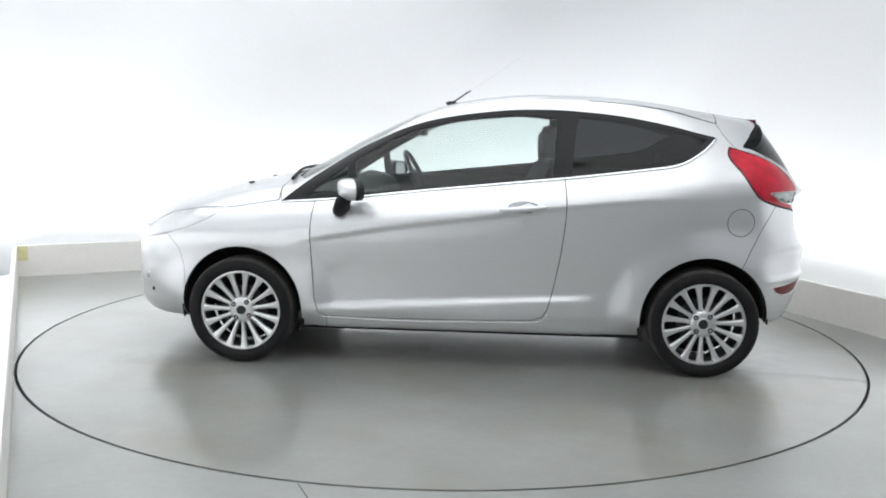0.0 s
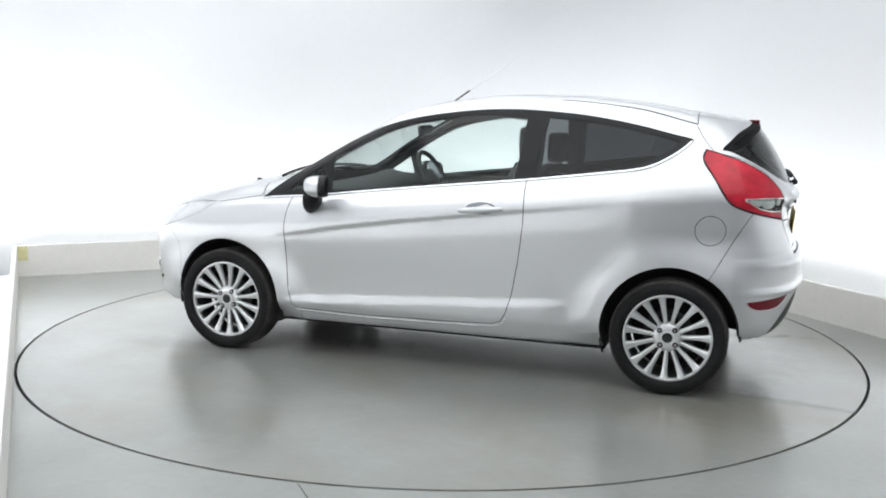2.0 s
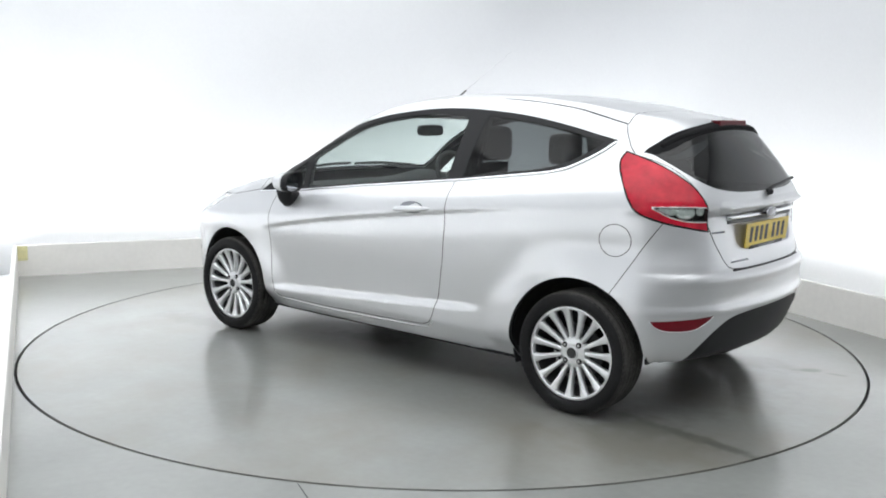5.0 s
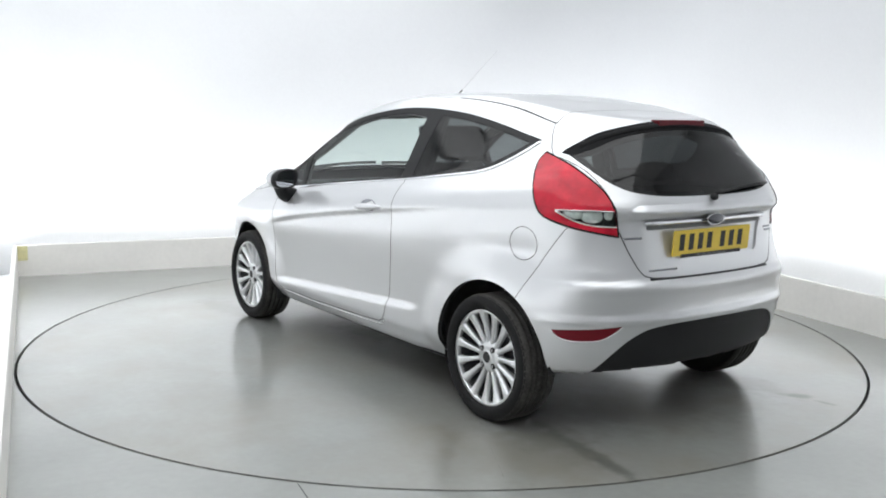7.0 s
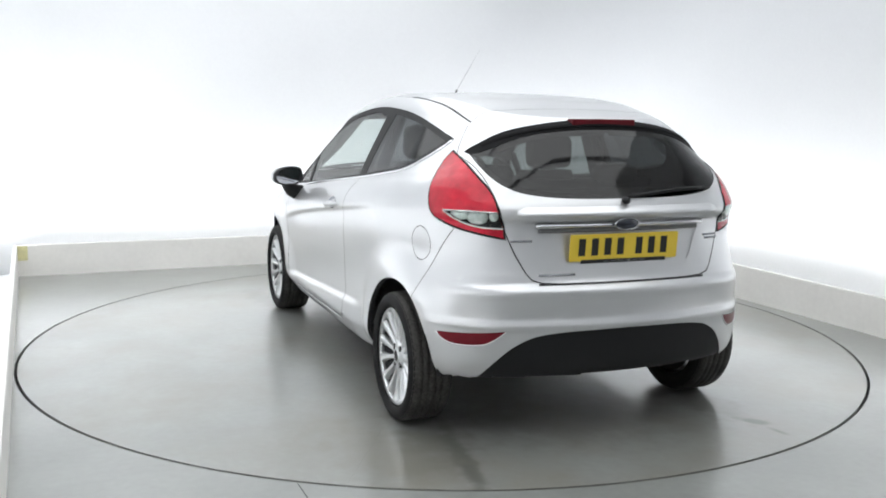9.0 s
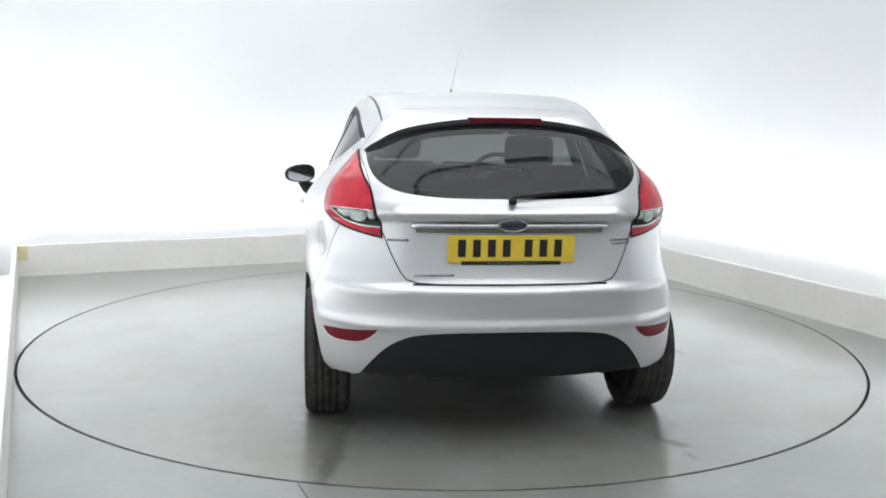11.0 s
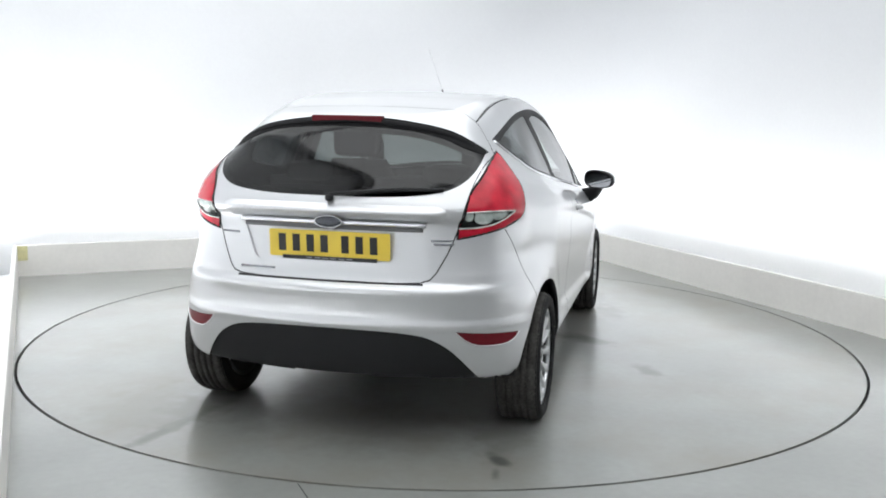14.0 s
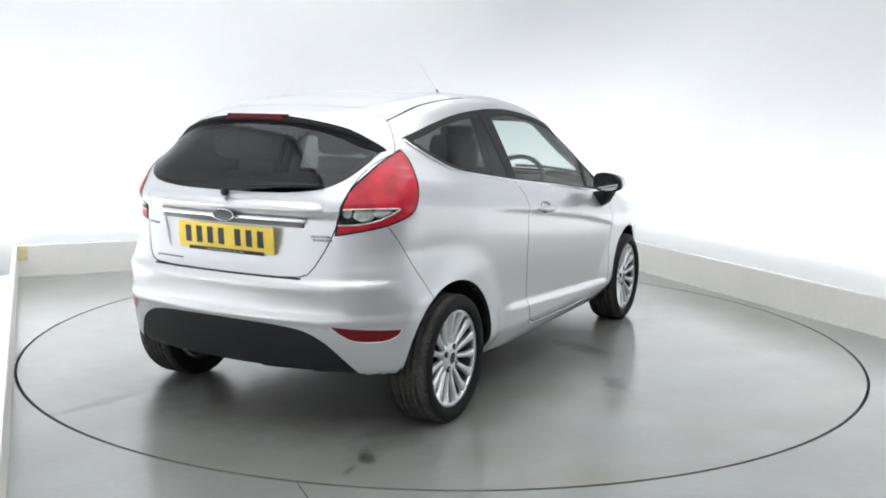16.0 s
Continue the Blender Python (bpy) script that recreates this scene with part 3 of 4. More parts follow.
NAMES = ["body_shell", "front_wing", "bonnet", "front_bumper", "headlight", "rear_bumper", "roof", "windscreen", "tailgate", "rear_window", "spoiler_lip",
         "plate_recess", "diffuser", "reflector", "tail_light", "reversing_lens", "door", "window_frame", "quarter_frame", "door_glass", "sail_glass", "quarter_glass", "fuel_flap", "gone"]
IDS = {n: i for i, n in enumerate(NAMES)}


def cut_body():
    pts, quads = hull_grid()
    me = bpy.data.meshes.new("hull")
    me.from_pydata([tuple(q) for q in pts], [], quads)
    bm = bmesh.new()
    bm.from_mesh(me)
    bpy.data.meshes.remove(me)
    layer = bm.faces.layers.int.new("region")
    flank = lambda c: c.y > 0.25
    behind = lambda c: c.x < -1.2
    jobs = [("front_wing", WING, "side", lambda c: c.y > 0.3 and c.x < 1.8), ("bonnet", BONNET, "side", lambda c: c.x > 1.0),
            ("front_bumper", NOSE_PANEL, "side", lambda c: c.x > 1.4), ("headlight", HEADLAMP, "side", lambda c: c.y > 0.3),
            ("rear_bumper", BUMPER, "side", lambda c: c.x < -1.3), ("tailgate", TAILGATE, "rear", lambda c: c.x < -1.2),
            ("body_shell", SEAM, "side", lambda c: c.z > 1.15), ("roof", ROOF, "top", lambda c: c.z > 1.2), ("windscreen", SCREEN, "top", lambda c: c.z > 0.8),
            ("rear_window", rounded(WINDOW, [0, 5, 12]), "rear", behind), ("spoiler_lip", rounded(LIP, [0, 5, 6, 11]), "rear", lambda c: c.x < -1.4), ("plate_recess", RECESS, "rear", behind),
            ("diffuser", rounded(DIFFUSER, [0, 6, 7, 8]), "rear", lambda c: c.x < -1.45), ("reflector", rounded(REFLECTOR, [0, 2]), "rear", lambda c: c.x < -1.5),
            ("tail_light", rounded(LAMP, [0, 6]), "corner", lambda c: c.x < -1.3 and c.y > 0.35), ("reversing_lens", LAMP_CLEAR, "corner", lambda c: c.x < -1.3 and c.y > 0.35),
            ("door", DOOR_FRONT + DOOR_LOW + DOOR_BACK + SILL_LINE[5::-1], "side", flank),
            ("quarter_frame", rounded(DLO, [0, len(SILL_LINE) - 1]), "side", flank), ("window_frame", [(1.2, 0.8), (-0.494, 0.8), (-0.497, 1.027), (-0.505, 1.12), (-0.515, 1.42), (1.2, 1.42)], "side", flank),
            ("door_glass", rounded(DOOR_GLASS, [0, 4, 6, 12, 13]), "side", flank), ("sail_glass", SAIL_GLASS, "side", flank), ("quarter_glass", rounded(REAR_GLASS, [0, 6, 10]), "side", flank),
            ("fuel_flap", circle(-1.418, 0.811, 0.074, 36), "side", flank),
            ("gone", circle(WHEEL_X, HUB_Z + 0.005, ARCH_R, 56), "side", lambda c: c.y > 0.5), ("gone", circle(-WHEEL_X, HUB_Z + 0.005, ARCH_R, 56), "side", lambda c: c.y > 0.5)]
    for name, poly, view, where in jobs:
        cut_panel(bm, layer, IDS[name], poly, view, where, IDS["quarter_frame"] if name == "window_frame" else None)
    bm.verts.ensure_lookup_table()
    bm.verts.index_update()
    co = np.array([v.co for v in bm.verts])
    faces = {n: [] for n in NAMES}
    for f in bm.faces:
        c = f.calc_center_median()
        if c.z < 0.29 and f.normal.z < -0.75:
            continue
        faces[NAMES[f[layer]]].append([v.index for v in f.verts])
    bm.free()
    return co, faces


def panel_mesh(name, co, faces, mat, side=0, gap=0.002, depth=0.014, sink=0.0, joined=()):
    """A panel of the body: side 1 left, -1 right, 0 across the middle. Its rim is drawn back by gap and turned in by depth."""
    ids = sorted({i for f in faces for i in f})
    back = {v: i for i, v in enumerate(ids)}
    p = co[ids].copy()
    fixed = {i for n in joined for f in FACES[n] for i in f}
    flush = np.array([i in fixed for i in ids])
    fs = [[back[i] for i in f] for f in faces]
    if side == -1:
        p[:, 1] *= -1
        fs = [f[::-1] for f in fs]
    if side == 0:
        n, q = len(p), p.copy()
        q[:, 1] *= -1
        mid = p[:, 1] < 1e-4
        move = np.where(mid, np.arange(n), np.arange(n) + n)
        fs += [[int(move[i]) for i in f[::-1]] for f in fs]
        p = np.vstack([p, q])
        flush = np.concatenate([flush, flush])
    nrm = normals_at(p)
    p = p - nrm * sink
    count = {}
    for f in fs:
        for a, b in zip(f, f[1:] + f[:1]):
            count[(a, b)] = count.get((a, b), 0) + 1
    rim = [(a, b) for (a, b) in count if (b, a) not in count and not (flush[a] and flush[b])]
    push = {}
    for a, b in rim:
        d = np.cross(nrm[a], p[b] - p[a])
        l = np.linalg.norm(d)
        if l > 1e-9:
            for k in (a, b):
                push[k] = push.get(k, 0) + d / l
    if gap:
        for k, d in push.items():
            l = np.linalg.norm(d)
            if l > 1e-6:
                p[k] = p[k] + d / l * gap
    first_rim = 10 ** 9
    if depth:
        extra = {}
        add, addn = [], []
        for k in push:
            extra[k] = len(p) + len(add)
            add.append(p[k] - nrm[k] * depth)
            addn.append(nrm[k])
        first_rim = len(fs)
        for a, b in rim:
            if a in extra and b in extra:
                fs.append([b, a, extra[a], extra[b]])
        if add:
            p, nrm = np.vstack([p, add]), np.vstack([nrm, addn])
    used = sorted({i for f in fs for i in f})
    back = {v: i for i, v in enumerate(used)}
    me = bpy.data.meshes.new(name)
    me.from_pydata([tuple(q) for q in p[used]], [], [[back[i] for i in f] for f in fs])
    me.materials.append(mat)
    if depth > 0:
        # turned-in rims are coloured dark for the shade in the panel gaps
        me.materials.append(DARK)
        for q in me.polygons:
            if q.index >= first_rim:
                q.material_index = 1
    for q in me.polygons:
        q.use_smooth = True
    me.normals_split_custom_set_from_vertices([tuple(q) for q in nrm[used]])
    return me


def panel(name, co, faces, mat, parent, side=0, label="", **more):
    ob = new(name, panel_mesh(name, co, faces, mat, side, **more))
    ob.parent = parent
    return tagged(ob, label)


car = tagged(new("car"), "silver three-door hatchback parked on the turntable", "car")
CO, FACES = cut_body()
shell = panel("body_shell", CO, FACES["body_shell"], PAINT, car, gap=0.001, joined=("fuel_flap",))
panel("roof", CO, FACES["roof"], PAINT, car, gap=0.0018)
panel("bonnet", CO, FACES["bonnet"], PAINT, car, gap=0.004)
panel("front_bumper", CO, FACES["front_bumper"], PAINT, car, gap=0.001)
bumper = panel("rear_bumper", CO, FACES["rear_bumper"], PAINT, car, gap=0.0025, joined=("diffuser", "reflector"))
panel("diffuser", CO, FACES["diffuser"], BLACK, bumper, label="textured black plastic lower bumper", gap=0.0, sink=0.006)
panel("windscreen", CO, FACES["windscreen"], GLASS, car, label="clear glass", gap=0.0, depth=0, sink=0.004)
tailgate = panel("tailgate", CO, FACES["tailgate"], PAINT, car, gap=0.003, depth=0.02, joined=("plate_recess", "rear_window", "spoiler_lip"))
panel("rear_window", CO, FACES["rear_window"], TINTED, tailgate, label="dark tinted glass", gap=0.0, depth=0, sink=0.002)
panel("spoiler_lip", CO, FACES["spoiler_lip"], LIPBLACK, tailgate, label="satin black lip above the glass", gap=0.0, depth=0.01, sink=-0.001)
panel("plate_recess", CO, FACES["plate_recess"], PAINT, tailgate, gap=0.0, depth=-0.009, sink=0.009)
LAMPS = {}
for side in (1, -1):
    panel("front_wing", CO, FACES["front_wing"], PAINT, car, side, gap=0.0012, joined=("gone",))
    panel("headlight", CO, FACES["headlight"], HEADLENS, car, side, "clear headlamp lens", gap=0.002)
    door = panel("door", CO, FACES["door"], PAINT, car, side, gap=0.0035, depth=0.03)
    panel("window_frame", CO, FACES["window_frame"], BLACK, door, side, "matt black window frame", gap=0.001, depth=0.03, sink=0.003)
    panel("door_glass", CO, FACES["door_glass"], GLASS, door, side, "clear pane", gap=0.0, depth=0, sink=0.007)
    panel("sail_glass", CO, FACES["sail_glass"], GLASS, door, side, "small clear pane", gap=0.0, depth=0, sink=0.007)
    panel("quarter_frame", CO, FACES["quarter_frame"], BLACK, car, side, "matt black window surround", gap=0.0, depth=0.02, sink=0.003)
    panel("quarter_glass", CO, FACES["quarter_glass"], PRIVACY, car, side, "dark tinted pane", gap=0.0, depth=0, sink=0.005)
    lamp = panel("tail_light", CO, FACES["tail_light"], REDLENS, car, side, "red tail lamp lens", gap=0.006, depth=0.02, sink=-0.003, joined=("reversing_lens",))
    LAMPS[side] = (lamp, panel("reversing_lens", CO, FACES["reversing_lens"], GLASS, lamp, side, "clear reversing lamp lens", gap=0.001, depth=0.004, sink=-0.003))
    panel("reflector", CO, FACES["reflector"], DARKRED, bumper, side, "dark red reflector", gap=0.001, depth=0.01, sink=-0.001)
    panel("fuel_flap", CO, FACES["fuel_flap"], PAINT, car, side, gap=0.0035, depth=0.012) if side == 1 else panel("flank_patch", CO, FACES["fuel_flap"], PAINT, car, side, gap=0.0, depth=0)
# dark inner skin behind the panels
solid = [f for n in NAMES if n not in ("gone", "windscreen", "rear_window", "door_glass", "sail_glass", "quarter_glass") for f in FACES[n]]
panel("inner_skin", CO, solid, TRIM, car, label="dark inner trim", gap=0.0, depth=0, sink=0.024)
# ---- wheels ----
def spoke_bm(n=15):
    """Rim face: outer lip, fifteen tapered spokes and the middle."""
    bm = bmesh.new()
    lathe(bm, [(0.208, 0.080), (0.2215, 0.084), (0.2245, 0.078), (0.221, 0.066), (0.211, 0.058), (0.204, 0.062), (0.204, 0.074), (0.208, 0.080)], 64)
    lathe(bm, [(0.026, 0.066), (0.032, 0.070), (0.060, 0.064), (0.074, 0.056), (0.074, 0.030)], 40)
    for i in range(n):
        a = 2 * math.pi * (i + 0.5) / n
        ca, sa = math.cos(a), math.sin(a)
        rows = []
        for r, w, y in ((0.060, 0.0095, 0.060), (0.10, 0.0098, 0.063), (0.155, 0.0122, 0.070), (0.192, 0.0168, 0.077), (0.211, 0.026, 0.080)):
            ring = []
            for k, (dw, dy) in enumerate(((-1, -0.026), (-1, -0.003), (-0.55, 0), (0.55, 0), (1, -0.003), (1, -0.026))):
                ring.append(bm.verts.new((r * ca - dw * w * sa, y + dy, r * sa + dw * w * ca)))
            rows.append(ring)
        for p, q in zip(rows, rows[1:]):
            for k in range(5):
                bm.faces.new((p[k], p[k + 1], q[k + 1], q[k]))
    bmesh.ops.recalc_face_normals(bm, faces=bm.faces)
    return bm


def tyre_bm():
    bm = bmesh.new()
    R = TYRE_R
    prof = [(0.215, 0.062), (0.2205, 0.088), (0.231, 0.096), (0.248, 0.1005), (0.264, 0.099), (R - 0.012, 0.090), (R - 0.004, 0.080), (R, 0.066)]
    for g in (0.045, 0.016, -0.016, -0.045):
        prof += [(R, g + 0.005), (R - 0.007, g + 0.004), (R - 0.007, g - 0.004), (R, g - 0.005)]
    prof += [(R, -0.066), (R - 0.004, -0.080), (R - 0.012, -0.090), (0.245, -0.1005), (0.212, -0.09), (0.205, -0.07)]
    rings = lathe(bm, prof, 72)
    for f in bm.faces:
        f.smooth = True
        c = f.calc_center_median()
        f.material_index = 1 if math.hypot(c.x, c.z) > R - 0.0085 else 0
    # shoulder blocks
    for i in range(60):
        a = 2 * math.pi * i / 60
        for y0, y1 in ((0.070, 0.088), (-0.088, -0.070)):
            c = Matrix.Rotation(-a, 4, "Y")
            lo, hi = (R - 0.012, y0, -0.011), (R - 0.0075, y1, 0.011)
            q = bmesh.ops.create_cube(bm, size=1.0)["verts"]
            for v in q:
                v.co = c @ Vector([(lo[k] + hi[k]) / 2 + v.co[k] * (hi[k] - lo[k]) for k in range(3)])
    return bm


def ring_bm(prof, n=40):
    bm = bmesh.new()
    lathe(bm, prof, n)
    bmesh.ops.recalc_face_normals(bm, faces=bm.faces)
    return bm


def cap_bm(r, y0, y1, n=24, at=(0, 0)):
    bm = bmesh.new()
    rings = lathe(bm, [(r, y0), (r, y1 - 0.002), (r - 0.002, y1)], n, (at[0], 0, at[1]))
    bm.faces.new(rings[-1])
    bmesh.ops.recalc_face_normals(bm, faces=bm.faces)
    return bm


def build_wheel():
    w = new("wheel")
    w.parent = car
    tyre = part("tyre", tyre_bm(), [RUBBER, DUSTY], w, "black road tyre", False)
    rim = part("rim", spoke_bm(), ALLOY, w, "fifteen-spoke silver alloy rim", True)
    part("barrel", ring_bm([(0.214, 0.07), (0.204, 0.05), (0.194, 0.0), (0.196, -0.07), (0.208, -0.09)], 56), BARREL, w, "", True)
    part("brake_disc", ring_bm([(0.03, 0.004), (0.128, 0.004), (0.128, -0.008), (0.03, -0.008)], 40), BARREL, w, "dull steel brake disc")
    bm = bmesh.new()
    box(bm, (-0.045, -0.02, 0.07), (0.045, 0.03, 0.135), 0.008)
    part("caliper", bm, DARK, w)
    bm = bmesh.new()
    rings = lathe(bm, [(0.19, -0.085), (0.02, -0.085)], 32)
    part("back_plate", bm, DARK, w)
    part("hub_cap", cap_bm(0.027, 0.058, 0.072), INK, rim, "dark centre cap")
    part("cap_rim", ring_bm([(0.024, 0.070), (0.027, 0.0735), (0.031, 0.0735), (0.034, 0.069)], 28), ALLOY, rim, "", True)
    for k in range(4):
        a = radians(45 + 90 * k)
        part("nut_socket", cap_bm(0.0135, 0.05, 0.0700, 16, (0.052 * math.cos(a), 0.052 * math.sin(a))), DARK, rim, "dark socket of a wheel nut")
        part("wheel_nut", cap_bm(0.007, 0.06, 0.0725, 6, (0.052 * math.cos(a), 0.052 * math.sin(a))), STEEL, rim, "steel wheel nut")
    return w


first = build_wheel()
WHEELS = []
for sx in (1, -1):
    for sy in (1, -1):
        m = pose(sx * WHEEL_X, sy * (WHEEL_Y + 0.009 * sx), TYRE_R - 0.001 - RIDE, 0, 0, 0 if sy == 1 else 180)
        spin = pose(0, 0, 0, 0, {(1, 1): 10, (-1, 1): 4, (1, -1): 31, (-1, -1): 17}[(sx, sy)], 0)
        if not WHEELS:
            first.matrix_basis = m @ spin
            WHEELS.append(first)
        else:
            WHEELS.append(copy_thing(first, m @ spin))


def arch_bm(sx, sy):
    """Wheel housing: a half drum inside the arch."""
    bm = bmesh.new()
    n = 30
    a0, a1 = (-0.07, 1.12) if sx == 1 else (-0.12, 1.02)
    rows = []
    turn = [math.pi * (a0 + (a1 - a0) * i / n) for i in range(n + 1)]
    edge = [(sx * WHEEL_X + ARCH_R * math.cos(a), max(0.3, HUB_Z + 0.005 + ARCH_R * math.sin(a))) for a in turn]
    skin = on_side(edge)[:, 1]
    for y, r in ((0.80, ARCH_R + 0.002), (0.79, ARCH_R + 0.012), (0.50, ARCH_R + 0.012), (0.42, 0.2), (0.42, 0.01)):
        rows.append([bm.verts.new((sx * WHEEL_X + r * math.cos(a), sy * min(y, w - 0.008), HUB_Z + 0.005 + r * math.sin(a))) for a, w in zip(turn, skin)])
    for a, b in zip(rows, rows[1:]):
        for i in range(n):
            bm.faces.new((a[i], a[i + 1], b[i + 1], b[i]))
    return bm


for sx in (1, -1):
    for sy in (1, -1):
        part("arch_liner", arch_bm(sx, sy), DARK, car, "black wheel arch liner", True)
bm = bmesh.new()
box(bm, (-0.93, -0.74, 0.165), (0.93, 0.74, 0.20), 0.01)
box(bm, (0.9, -0.42, 0.21), (1.84, 0.42, 0.24), 0.01)
box(bm, (-1.5, -0.42, 0.29), (-0.9, 0.42, 0.33), 0.01)
part("underbody", bm, DARK, car, "black underbody")
# ---- fittings on the outside ----
def sweep(path, half, bm=None, up=None, n=4, cap=True):
    """A bar along a path of points: half = (half width along the surface, half height out of it); up: its outward way at each point."""
    bm = bm or bmesh.new()
    path = [Vector(p) for p in path]
    rows = []
    for i, p in enumerate(path):
        d = (path[min(i + 1, len(path) - 1)] - path[max(i - 1, 0)]).normalized()
        o = Vector(up[i]) if up is not None else Vector((0, 0, 1))
        w = d.cross(o).normalized()
        o = w.cross(d).normalized()
        if n == 4:
            shape = ((-1, -1), (-1, 0.4), (-0.5, 1), (0.5, 1), (1, 0.4), (1, -1))
        else:
            shape = [(math.cos(2 * math.pi * k / n), math.sin(2 * math.pi * k / n)) for k in range(n)]
        rows.append([bm.verts.new(p + w * half[0] * a + o * half[1] * b) for a, b in shape])
    m = len(rows[0])
    for a, b in zip(rows, rows[1:]):
        for k in range(m):
            bm.faces.new((a[k], a[(k + 1) % m], b[(k + 1) % m], b[k]))
    if cap:
        bm.faces.new(rows[0][::-1])
        bm.faces.new(rows[-1])
    bmesh.ops.recalc_face_normals(bm, faces=bm.faces)
    return bm


def flip(pts):
    return np.array(pts) * np.array([1, -1, 1])


def bar_on(name, pts, half, mat, parent, side=1, label="", lift=0.0):
    """A bar that lies on the body along pts."""
    p = np.array(pts, float)
    n = normals_at(p)
    p = p + n * lift
    if side == -1:
        p, n = flip(p), flip(n)
    return part(name, sweep([tuple(q) for q in p], half, up=[tuple(q) for q in n]), mat, parent, label, True)


def egg(centre, radii, power=2.5, nu=28, nv=16):
    """A rounded body: a superellipsoid."""
    bm = bmesh.new()
    f = lambda c, e: math.copysign(abs(c) ** e, c)
    rows = []
    e = 2 / power
    for j in range(nv + 1):
        v = -math.pi / 2 + math.pi * j / nv
        rows.append([bm.verts.new((centre[0] + radii[0] * f(math.cos(v), e) * f(math.cos(2 * math.pi * i / nu), e),
                                   centre[1] + radii[1] * f(math.cos(v), e) * f(math.sin(2 * math.pi * i / nu), e),
                                   centre[2] + radii[2] * f(math.sin(v), e))) for i in range(nu)])
    for a, b in zip(rows, rows[1:]):
        for i in range(nu):
            bm.faces.new((a[i], a[(i + 1) % nu], b[(i + 1) % nu], b[i]))
    bmesh.ops.remove_doubles(bm, verts=bm.verts, dist=1e-5)
    bmesh.ops.recalc_face_normals(bm, faces=bm.faces)
    return bm


def door_mirror(side):
    """Housing with a silver cap in front, black rim and glass behind, on a black foot."""
    m = new("door_mirror")
    m.parent = car
    pivot = Matrix.Translation((0.645, side * 0.90, 0))
    m.matrix_basis = pivot @ Matrix.Rotation(radians(side * 20), 4, "Z") @ pivot.inverted()
    outline = []
    for k in range(36):
        a = 2 * math.pi * k / 36
        c, s = math.cos(a), math.sin(a)
        y = 0.915 + 0.093 * math.copysign(abs(c) ** 0.75, c)
        z = 0.952 + (0.055 + 0.008 * c * -1) * math.copysign(abs(s) ** 0.8, s) - 0.012 * c * 0.5
        outline.append((y, z))
    cy, cz = 0.915, 0.952

    def shell(levels, mat, name, label, parent):
        bm = bmesh.new()
        rows = [[bm.verts.new((x, side * (cy + (y - cy) * k), cz + (z - cz) * k + dz)) for y, z in outline] for x, k, dz in levels]
        for a, b in zip(rows, rows[1:]):
            for i in range(36):
                bm.faces.new((a[i], a[(i + 1) % 36], b[(i + 1) % 36], b[i]))
        bm.faces.new(rows[-1])
        bmesh.ops.recalc_face_normals(bm, faces=bm.faces)
        return part(name, bm, mat, parent, label, True)

    body_ = shell([(0.585, 0.93, 0), (0.575, 1.0, 0), (0.60, 1.03, 0), (0.62, 1.03, 0)], BLACK, "housing", "black mirror housing", m)
    shell([(0.616, 1.035, 0), (0.645, 0.98, 0.0), (0.672, 0.84, 0.004), (0.690, 0.60, 0.008), (0.697, 0.25, 0.01)], PAINT, "cap", "silver painted cap", m)
    bm = bmesh.new()
    bm.faces.new([bm.verts.new((0.588, side * (cy + (y - cy) * 0.90), cz + (z - cz) * 0.88)) for y, z in outline])
    part("mirror_glass", bm, MIRRORGLASS, m, "mirror pane")
    p = [(0.655, 0.79, 0.845), (0.665, 0.83, 0.848), (0.668, 0.865, 0.868), (0.66, 0.895, 0.905)]
    bm = bmesh.new()
    rows = []
    for (x, y, z), (a, b) in zip(p, ((0.052, 0.042), (0.046, 0.046), (0.045, 0.042), (0.048, 0.03))):
        rows.append([bm.verts.new((x + a * math.cos(2 * math.pi * k / 14), side * y, z + b * math.sin(2 * math.pi * k / 14) - 0.25 * a * math.cos(2 * math.pi * k / 14))) for k in range(14)])
    for a, b in zip(rows, rows[1:]):
        for k in range(14):
            bm.faces.new((a[k], a[(k + 1) % 14], b[(k + 1) % 14], b[k]))
    bm.faces.new(rows[0])
    bm.faces.new(rows[-1])
    bmesh.ops.recalc_face_normals(bm, faces=bm.faces)
    part("foot", bm, BLACK, m, "black mirror foot", True)


